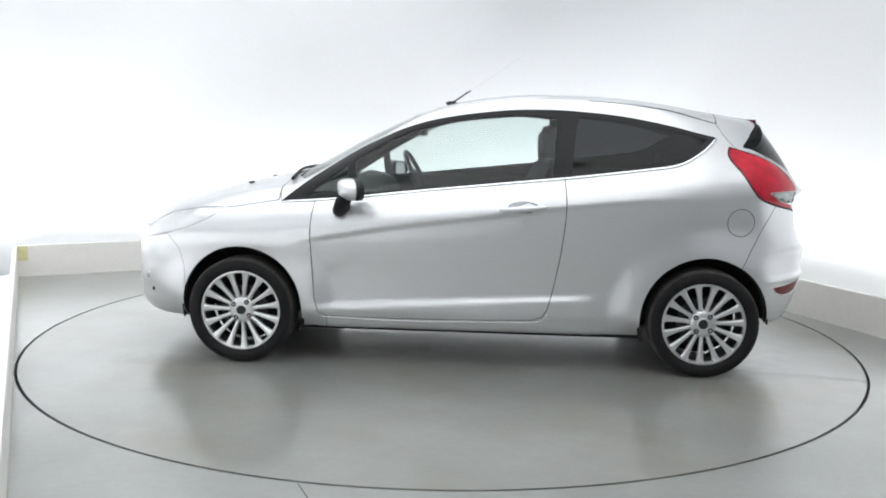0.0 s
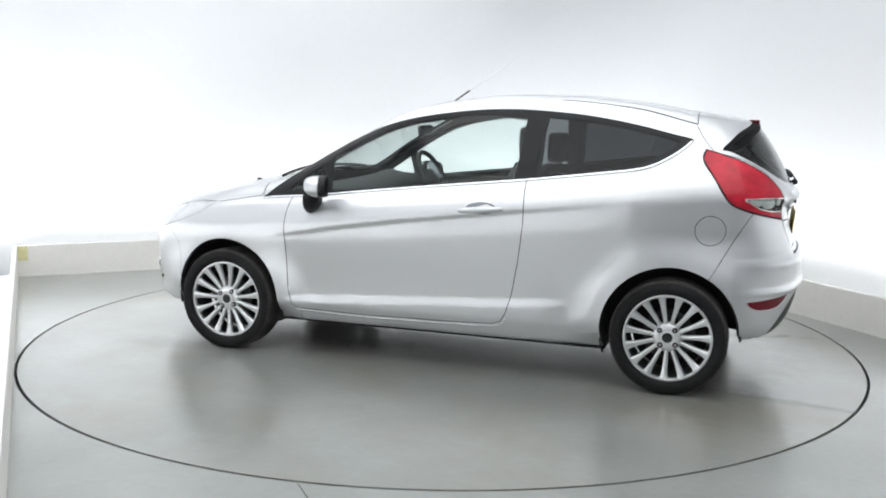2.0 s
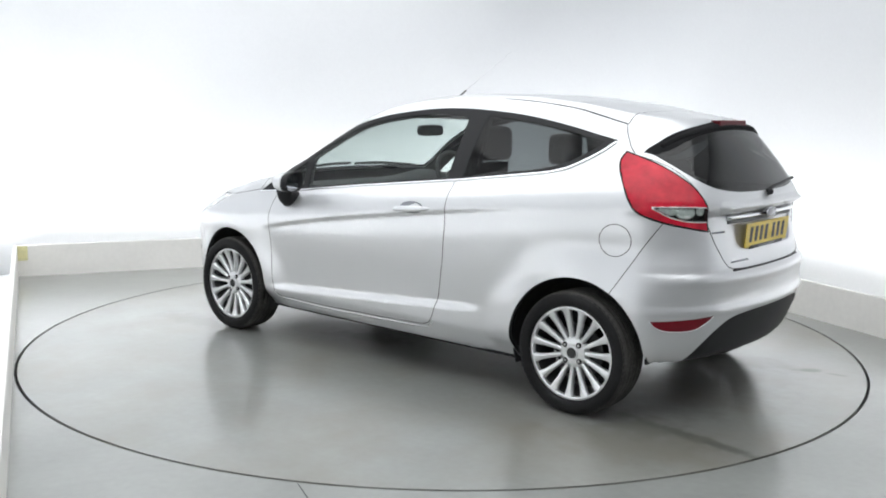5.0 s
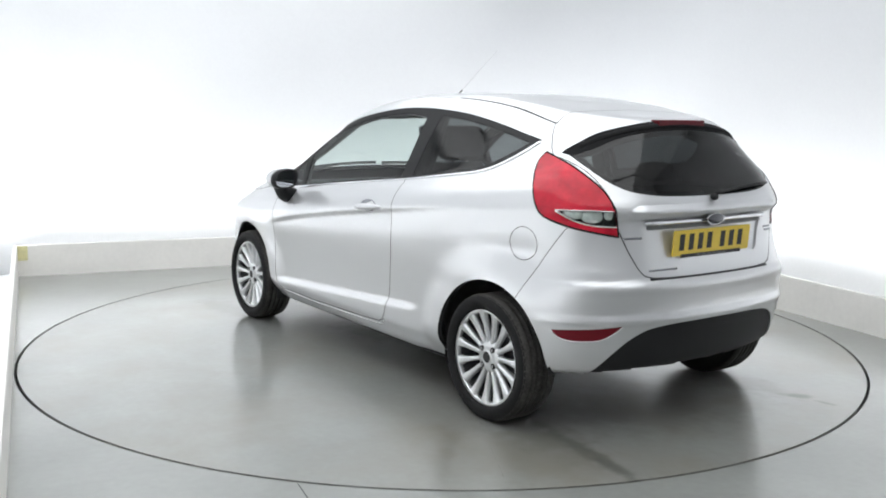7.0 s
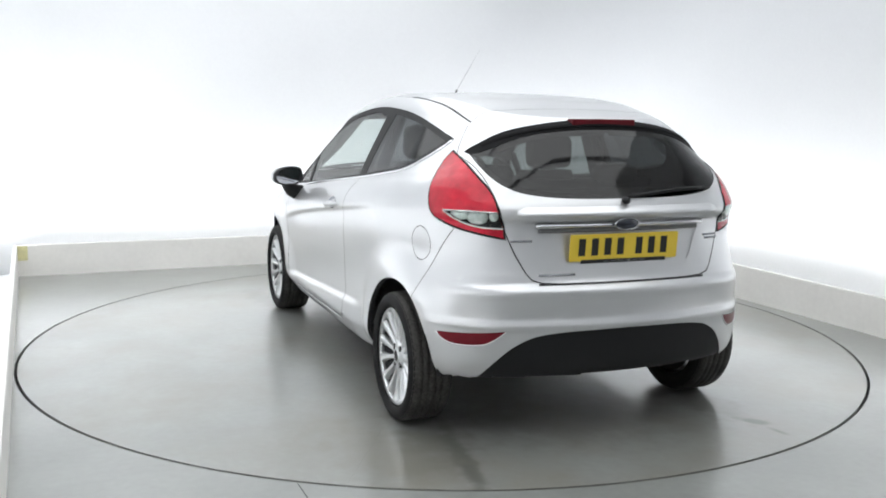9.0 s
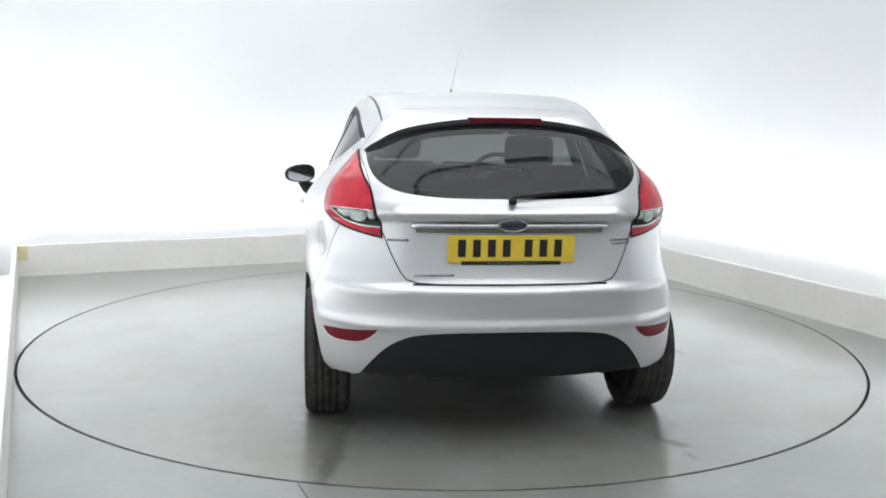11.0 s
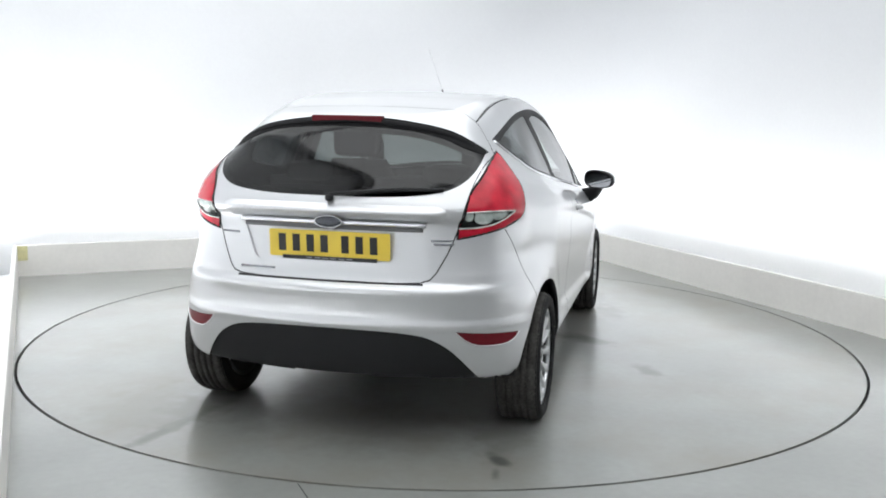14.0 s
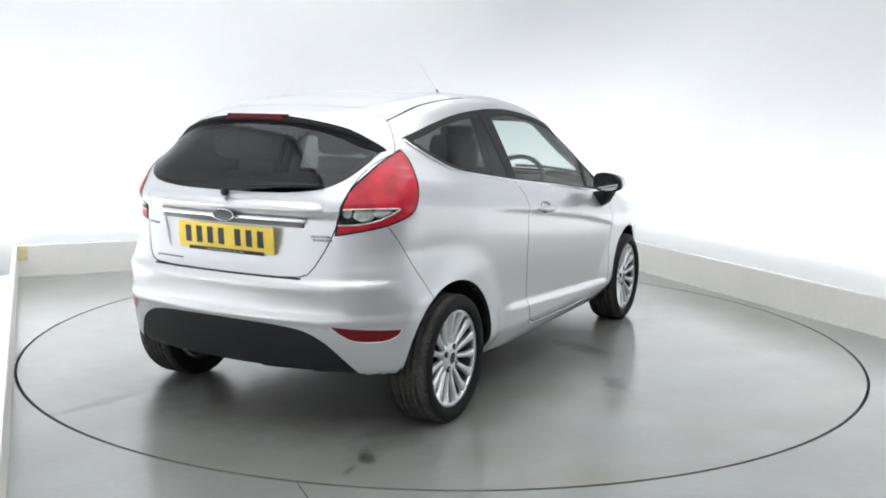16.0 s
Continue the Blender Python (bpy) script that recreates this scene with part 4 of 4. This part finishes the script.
def door_handle(side, door_ob):
    h = part("door_handle", bmesh.new(), PAINT, door_ob)
    bm = bmesh.new()
    xs = [-0.155 - 0.25 * i / 12 for i in range(13)]
    rows = []
    for i, x in enumerate(xs):
        k = math.sin(math.pi * i / 12) ** 0.5
        z = 0.858 - 0.075 * (x + 0.155) + 0.0
        y = on_side([(x, z)])[0][1]
        rows.append([bm.verts.new((x, side * (y + 0.002 + 0.030 * k * (0.5 + 0.5 * math.cos(a)) + 0.002 * math.cos(a)), z + (0.004 + 0.014 * k) * math.sin(a))) for a in [2 * math.pi * j / 10 for j in range(10)]])
    for a, b in zip(rows, rows[1:]):
        for j in range(10):
            bm.faces.new((a[j], a[(j + 1) % 10], b[(j + 1) % 10], b[j]))
    bm.faces.new(rows[0])
    bm.faces.new(rows[-1])
    bmesh.ops.recalc_face_normals(bm, faces=bm.faces)
    bm.to_mesh(h.data)
    for q in h.data.polygons:
        q.use_smooth = True
    # flat grey patch for the shade in the hand hollow behind the grip
    bm = bmesh.new()
    cx, cz, n = -0.28, 0.875, 24
    ring = [(cx + 0.082 * math.cos(2 * math.pi * i / n), cz + 0.030 * math.sin(2 * math.pi * i / n)) for i in range(n)]
    p = on_side(ring, 0.0012)
    bm.faces.new([bm.verts.new((q[0], side * q[1], q[2])) for q in p])
    part("grip_shade", bm, GREYBAR, h, "flat grey patch for the shade behind the grip")


for side in (1, -1):
    door_mirror(side)
    door_ob = [o for o in car.children if o.name.startswith("door") and o.name.split(".")[0] == "door"][0 if side == 1 else 1]
    door_handle(side, door_ob)
    belt_pts = on_side(smooth_line([(x, z - 0.004) for x, z in SILL_LINE], 5))
    bar_on("belt_trim", belt_pts, (0.0075, 0.005), CHROME, car, side, "bright trim under the side windows", 0.001)
    # chrome line standing in for the lit edge of the sill
    sill = on_side(smooth_line([(0.80, 0.250), (0.39, 0.238), (-0.1, 0.246), (-0.36, 0.256), (-0.42, 0.30)], 8))
    bar_on("sill_glint", sill, (0.0025, 0.002), CHROME, car, side, "thin chrome line for the highlight on the sill edge", 0.0)
    # roof drip strips with their black covers
    ditch = on_top([(-0.62 - 0.69 * i / 24, 0.514 - 0.018 * i / 24) for i in range(25)])
    bar_on("roof_strip", ditch, (0.0035, 0.0015), BLACK, car, side, "black roof drip strip", 0.0)



def on_corner(uz, out=0.0):
    """Points of the body on the left rear corner, looked at along the diagonal."""
    p = march([(S2 * u - S2 * 0.85, S2 * u + S2 * 0.85, z) for u, z in uz], [(S2 * u - S2 * 2.1, S2 * u + S2 * 2.1, z) for u, z in uz])
    return p + normals_at(p) * out


# silver bar for the highlight along the bumper reflectors' lower edge
for side in (1, -1):
    low_edge = on_rear(smooth_line([(y, z - 0.003) for y, z in REFLECTOR[2:] + REFLECTOR[:1]], 4))
    bar_on("reflector_edge", low_edge, (0.0032, 0.004), PAINT, bumper, side, "raised silver edge for the highlight under the reflector", 0.0)

# tail lamps: dark seal round the lens, bright bowls behind the clear pane
for side in (1, -1):
    lamp, lens = LAMPS[side]
    lens.visible_shadow = False
    line = rounded(LAMP, [0, 6])
    bar_on("lamp_seal", on_corner(line + line[:1]), (0.0032, 0.003), BLACK, lamp, side, "thin black seal round the lens", 0.0)
    for (u, z), size in (((-0.672, 0.947), (0.012, 0.046, 0.021)), ((-0.752, 0.938), (0.013, 0.046, 0.031)), ((-0.822, 0.944), (0.010, 0.020, 0.022))):
        q = on_corner([(u, z)], -0.015)[0]
        n = normals_at(np.array([q]))[0]
        bowl = part("reflector_bowl", egg((0, 0, 0), size, 2.2, 16, 10), BOWL, lens, "bright bowl of the reversing lamp", True)
        bowl.location, bowl.rotation_euler.z = (q[0], side * q[1], q[2]), math.atan2(side * n[1], n[0])
    ledge = on_corner(smooth_line([(-0.60, 0.968), (-0.73, 0.9705), (-0.842, 0.968)], 8))
    bar_on("lens_edge", ledge, (0.003, 0.0022), LENS, lens, side, "pale edge of the clear pane", 0.003)
    ledge = on_corner(smooth_line([(-0.60, 0.964), (-0.69, 0.922), (-0.77, 0.905), (-0.856, 0.901)], 8))
    bar_on("lens_edge", ledge, (0.003, 0.0022), LENS, lens, side, "pale edge of the clear pane", 0.003)

# rear end
plate = new("number_plate")
plate.parent = tailgate
plate.location = (-1.812, 0.0, 0.822)
plate.rotation_euler = (0, radians(-4), 0)


def rounded_plate(w, h, t, r=0.008):
    bm = bmesh.new()
    ring = []
    for cx, cz, a0 in ((w / 2 - r, h / 2 - r, 0), (-w / 2 + r, h / 2 - r, 90), (-w / 2 + r, -h / 2 + r, 180), (w / 2 - r, -h / 2 + r, 270)):
        for i in range(5):
            a = radians(a0 + 22.5 * i)
            ring.append((cx + r * math.cos(a), cz + r * math.sin(a)))
    a = [bm.verts.new((0, y, z)) for y, z in ring]
    b = [bm.verts.new((-t, y, z)) for y, z in ring]
    bm.faces.new(a)
    bm.faces.new(b[::-1])
    for i in range(len(a)):
        bm.faces.new((a[i], a[(i + 1) % len(a)], b[(i + 1) % len(a)], b[i]))
    bmesh.ops.recalc_face_normals(bm, faces=bm.faces)
    return bm


part("plate_sheet", rounded_plate(0.522, 0.113, 0.004), YELLOW, plate, "yellow reflective sheet")
for k in range(7):
    y = 0.204 - 0.061 * k - (0.029 if k > 3 else 0)
    part("dark_bar", box_bm((-0.0052, y - 0.016, -0.033), (-0.0042, y + 0.016, 0.039)), INK, plate, "plain dark bar")
part("dealer_strip", box_bm((-0.0056, -0.205, -0.066), (-0.001, 0.205, -0.050), 0.001), INK, plate, "black strip with small light bars")
for k in range(6):
    part("light_bar", box_bm((-0.0066, -0.10 + 0.035 * k, -0.0605), (-0.0058, -0.075 + 0.035 * k, -0.0555)), GREYBAR, plate)

# folded edge of the gate above the strip, and a dark bar for the strip's shadow on the lamp housing below it
bm = bmesh.new()
rows = []
for z, up in ((0.998, -0.002), (0.984, 0.003), (0.974, 0.012), (0.968, 0.0200), (0.963, 0.0220), (0.958, 0.0200), (0.926, 0.0015), (0.922, -0.003)):
    row = []
    for i in range(61):
        y = 0.50 - i / 60
        k = min(1.0, max(0.0, (0.50 - abs(y)) / 0.07))
        k = k * k * (3 - 2 * k)
        row.append((y, z, (up + 0.003) * k - 0.003))
    p = on_rear([(y, z) for y, z, u in row])
    n = normals_at(p)
    rows.append([bm.verts.new(tuple(p[i] + n[i] * row[i][2])) for i in range(61)])
for a, b in zip(rows, rows[1:]):
    for i in range(60):
        bm.faces.new((a[i], a[i + 1], b[i + 1], b[i]))
bmesh.ops.recalc_face_normals(bm, faces=bm.faces)
part("gate_fold", bm, PAINT, tailgate, "folded silver edge above the strip", True)
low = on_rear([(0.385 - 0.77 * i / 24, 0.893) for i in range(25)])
bar_on("strip_shade", low, (0.009, 0.004), SHADEGREY, tailgate, 1, "dark grey bar for the shadow under the strip, over the plate lamp housing", 0.001)
strip = on_rear([(0.40 - 0.80 * i / 24, 0.912) for i in range(25)])
bar_on("chrome_strip", strip, (0.010, 0.012), CHROME, tailgate, 1, "polished chrome strip above the plate", 0.006)
bm = egg((0, 0, 0), (0.010, 0.058, 0.024), 2.0)
badge = part("badge", bm, BADGE, tailgate, "plain dark oval badge", True)
badge.location = (-1.822, 0, 0.918)
ring_pts = [(-0.006, 0.058 * math.cos(2 * math.pi * i / 28), 0.024 * math.sin(2 * math.pi * i / 28)) for i in range(29)]
part("badge_rim", sweep(ring_pts, (0.0022, 0.0022), up=[(-1, 0, 0)] * 29, n=6, cap=False), CHROME, badge, "thin chrome rim", True)
for y0, y1, z in ((0.50, 0.415, 0.852), (-0.42, -0.50, 0.852), (-0.43, -0.51, 0.838), (0.395, 0.235, 0.715)):
    pts = on_rear([(y0 + (y1 - y0) * i / 6, z) for i in range(7)])
    bar_on("model_badge", pts, (0.0045, 0.0015), GREYBAR, tailgate, 1, "small grey lettering bar", 0.001)

# black bar added to deepen the dark gap under the gate
low = on_rear([(0.40 - 0.80 * i / 30, 0.6785) for i in range(31)])
bar_on("gate_gap_line", low, (0.0055, 0.002), BLACK, tailgate, 1, "black bar that stands in for the dark gap below the tailgate", 0.0005)
# spoiler lip standing proud over the glass, with the high brake lamp in it
edge = on_rear([(0.53 - 1.06 * i / 40, float(curve(abs(0.53 - 1.06 * i / 40), [(0, 1.322), (0.13, 1.318), (0.30, 1.301), (0.44, 1.268), (0.545, 1.215), (0.59, 1.188)]))) for i in range(41)])
en = normals_at(edge)
lip = []
for i, q in enumerate(edge):
    k = 1 - abs(i - 20) / 20
    lip.append((q[0] - 0.002 - 0.006 * k ** 0.6, q[1], q[2] + 0.004 * k ** 0.6))
part("spoiler_edge", sweep(lip, (0.012, 0.003), up=[(-0.7, 0, 0.7)] * 41), LIPBLACK, tailgate, "satin black spoiler edge", True)
part("high_brake_lamp", box_bm((-1.613, -0.155, 1.315), (-1.56, 0.155, 1.345), 0.005), BRAKERED, tailgate, "dark red high brake lamp")

band = rounded(WINDOW, [0, 5, 12])
band = [(y * 0.972, 1.16 + (z - 1.16) * 0.915) for y, z in band if y > 0.0]
for side in (1, -1):
    bar_on("glass_band", on_rear(band), (0.013, 0.0008), LIPBLACK, tailgate, side, "black printed band at the edge of the glass", -0.006)
wiper = part("rear_wiper", egg((-1.812, 0.0, 1.014), (0.018, 0.017, 0.016), 2.2), BLACK, tailgate, "black rear wiper", True)
arm = on_rear([(0.0 - 0.40 * i / 10, 1.018 + 0.030 * math.sin(1.6 * i / 10)) for i in range(11)], 0.022)
part("wiper_arm", sweep([tuple(q) for q in arm], (0.006, 0.005), up=[tuple(q) for q in normals_at(arm)]), BLACK, wiper, "", True)
blade = on_rear([(-0.10 - 0.36 * i / 10, 1.030 + 0.022 * math.sin(1.6 * i / 10)) for i in range(11)], 0.010)
part("wiper_blade", sweep([tuple(q) for q in blade], (0.005, 0.007), up=[tuple(q) for q in normals_at(blade)]), BLACK, wiper, "", True)

# roof aerial, raked back
base = on_top([(0.165, 0.0)])[0]
aerial = part("aerial", egg((base[0], 0, base[2] + 0.006), (0.035, 0.018, 0.014), 2.2), BLACK, car, "thin black roof aerial raked back", True)
mast = [(0.160 - 0.43 * k, 0, base[2] + 0.012 + 0.29 * k) for k in (0, 0.12, 0.25, 0.25, 0.6, 1.0)]
bm = sweep(mast[:3], (0.0045, 0.0045), up=[(0, 1, 0)] * 3, n=8)
part("mast_foot", bm, BLACK, aerial, "", True)
part("mast", sweep(mast[2:3] + mast[4:], (0.0017, 0.0017), up=[(0, 1, 0)] * 3, n=6), ALLOY, aerial, "", True)

# windscreen wipers and washer jets on the scuttle
for y0, y1 in ((0.55, -0.02), (-0.08, -0.60)):
    pts = on_top([(1.075 - 0.11 * abs(y0 + (y1 - y0) * i / 10) - 0.02 * i / 10, y0 + (y1 - y0) * i / 10) for i in range(11)], 0.014)
    part("front_wiper", sweep([tuple(q) for q in pts], (0.008, 0.008), up=[tuple(q) for q in normals_at(pts)]), BLACK, car, "black windscreen wiper", True)
for y in (0.28, -0.28):
    q = on_top([(1.33, y)])[0]
    part("washer_jet", egg((q[0], q[1], q[2] + 0.004), (0.018, 0.012, 0.008), 2.2), BLACK, car, "", True)
# fog lamps in the front bumper, mud spats
for side in (1, -1):
    p = march([(1.2, side * 0.3, 0.42)], [(2.4, side * 0.86, 0.42)])[0]
    fog = part("fog_lamp", egg((p[0] - 0.004, p[1], p[2]), (0.014, 0.024, 0.026), 2.0), LENS, car, "round fog lamp", True)
    p = march([(1.2, side * 0.3, 0.34)], [(2.4, side * 0.95, 0.34)])[0]
    part("air_slot", egg((p[0] - 0.006, p[1], p[2]), (0.012, 0.014, 0.012), 2.4), BLACK, car, "", True)

# ---- cabin ----
cabin = part("cabin_floor", box_bm((-0.88, -0.66, 0.22), (0.88, 0.66, 0.26), 0.01), TRIM, car, "dark cabin floor")
part("door_card", box_bm((-0.55, 0.70, 0.26), (0.85, 0.735, 0.93), 0.012), TRIM, car, "dark door lining")
part("door_card", box_bm((-0.55, -0.735, 0.26), (0.85, -0.70, 0.93), 0.012), TRIM, car, "dark door lining")


def loft(rows, mat, name, parent, label="", closed=True):
    bm = bmesh.new()
    vs = [[bm.verts.new(p) for p in r] for r in rows]
    n = len(vs[0])
    for a, b in zip(vs, vs[1:]):
        for i in range(n if closed else n - 1):
            bm.faces.new((a[i], a[(i + 1) % n], b[(i + 1) % n], b[i]))
    if closed:
        bm.faces.new(vs[0])
        bm.faces.new(vs[-1])
    bmesh.ops.recalc_face_normals(bm, faces=bm.faces)
    return part(name, bm, mat, parent, label, True)


def cushion(cx, cz, half_w, half_t, lean=0.0, power=3.2, y=0.0, n=20):
    out = []
    for k in range(n):
        a = 2 * math.pi * k / n
        c, s = math.cos(a), math.sin(a)
        out.append((cx + half_t * math.copysign(abs(c) ** (2 / power), c), y + half_w * math.copysign(abs(s) ** (2 / power), s), cz))
    return out


def front_seat(y, top):
    s = new("front_seat")
    s.parent = car
    s.location.x = 0.05
    rows = []
    for k in range(9):
        t = k / 8
        z = 0.50 + t * (top - 0.19 - 0.50)
        w = 0.235 + 0.02 * math.sin(3 * t) - 0.07 * max(t - 0.6, 0) / 0.4
        rows.append(cushion(-0.18 - 0.27 * t, z, w * (0.94 if k in (0, 8) else 1), 0.065 - 0.02 * t, y=y))
    loft(rows, FABRIC, "backrest", s, "dark cloth backrest")
    part("seat", egg((0.08, y, 0.44), (0.30, 0.25, 0.10), 3.2), FABRIC, s, "dark cloth cushion", True)
    h = part("headrest", egg((-0.475, y, top - 0.085), (0.052, 0.132, 0.092), 5), FABRIC, s, "dark cloth headrest", True)
    for dy in (-0.05, 0.05):
        part("headrest_post", sweep([(-0.455, y + dy, top - 0.24), (-0.47, y + dy, top - 0.12)], (0.006, 0.006), up=[(0, 1, 0)] * 2, n=8), STEEL, h)


front_seat(0.36, 1.285)
front_seat(-0.37, 1.235)
bench = new("rear_bench")
bench.parent = car
rows = [cushion(-0.92 - 0.22 * k / 6, 0.5 + 0.55 * k / 6, 0.60 - 0.04 * k / 6, 0.07 - 0.02 * k / 6, power=6) for k in range(7)]
loft(rows, FABRIC, "backrest", bench, "dark cloth bench backrest")
part("seat", egg((-0.72, 0, 0.46), (0.24, 0.60, 0.10), 4), FABRIC, bench, "", True)
for y in (0.34, -0.34):
    part("headrest", egg((-1.165, y, 1.075), (0.045, 0.12, 0.05), 3.4), FABRIC, bench, "low dark headrest", True)
part("parcel_shelf", box_bm((-1.70, -0.52, 0.99), (-1.2, 0.52, 1.01), 0.006), TRIM, car, "dark parcel shelf")
# dashboard and steering wheel (right-hand drive)
rows = []
for i in range(17):
    y = -0.68 + 1.36 * i / 16
    bulge = 0.05 * math.exp(-((y + 0.37) / 0.22) ** 2)
    rows.append([(0.98, y, 0.60), (1.02, y, 0.88), (0.92, y, 0.915), (0.72, y, 0.925 + bulge), (0.60, y, 0.90 + bulge), (0.56, y, 0.84), (0.60, y, 0.62)])
loft(rows, TRIM, "dashboard", car, "dark moulded dashboard")
wheel_axis = Matrix.Translation((0.40, -0.37, 0.93)) @ Matrix.Rotation(radians(-62), 4, "Y")
sw = new("steering_wheel")
sw.parent = car
sw.matrix_basis = wheel_axis
pts = [(0.185 * math.cos(2 * math.pi * i / 40), 0.185 * math.sin(2 * math.pi * i / 40), 0) for i in range(41)]
part("wheel_rim", sweep(pts, (0.015, 0.015), up=[(0, 0, 1)] * 41, n=10, cap=False), TRIM, sw, "dark leather rim", True)
part("boss", egg((0, 0, -0.02), (0.07, 0.075, 0.03), 3), TRIM, sw, "", True)
for a in (90, 270, 180):
    c, s_ = math.cos(radians(a)), math.sin(radians(a))
    part("wheel_spoke", sweep([(0.05 * c, 0.05 * s_, -0.015), (0.18 * c, 0.18 * s_, 0)], (0.018, 0.006), up=[(0, 0, 1)] * 2), GREYBAR, sw, "grey spoke")
part("interior_mirror", egg((0.33, -0.0, 1.245), (0.018, 0.115, 0.034), 4), BLACK, car, "dark interior mirror", True)
for y in (0.62, -0.62):
    part("belt_pillar", sweep([(-0.48, math.copysign(0.70, y), 0.9), (-0.50, math.copysign(0.545, y), 1.34)], (0.05, 0.02), up=[(0, math.copysign(1, y), 0.3)] * 2), TRIM, car, "dark inner pillar")


def motions():
    rows = [i * 0.5 for i in range(33)]
    walk(car, [(t, car_pose(t)) for t in rows])
    walk(turntable, [(t, pose(0, 0, 0, 0, 0, heading(t))) for t in rows])


motions()
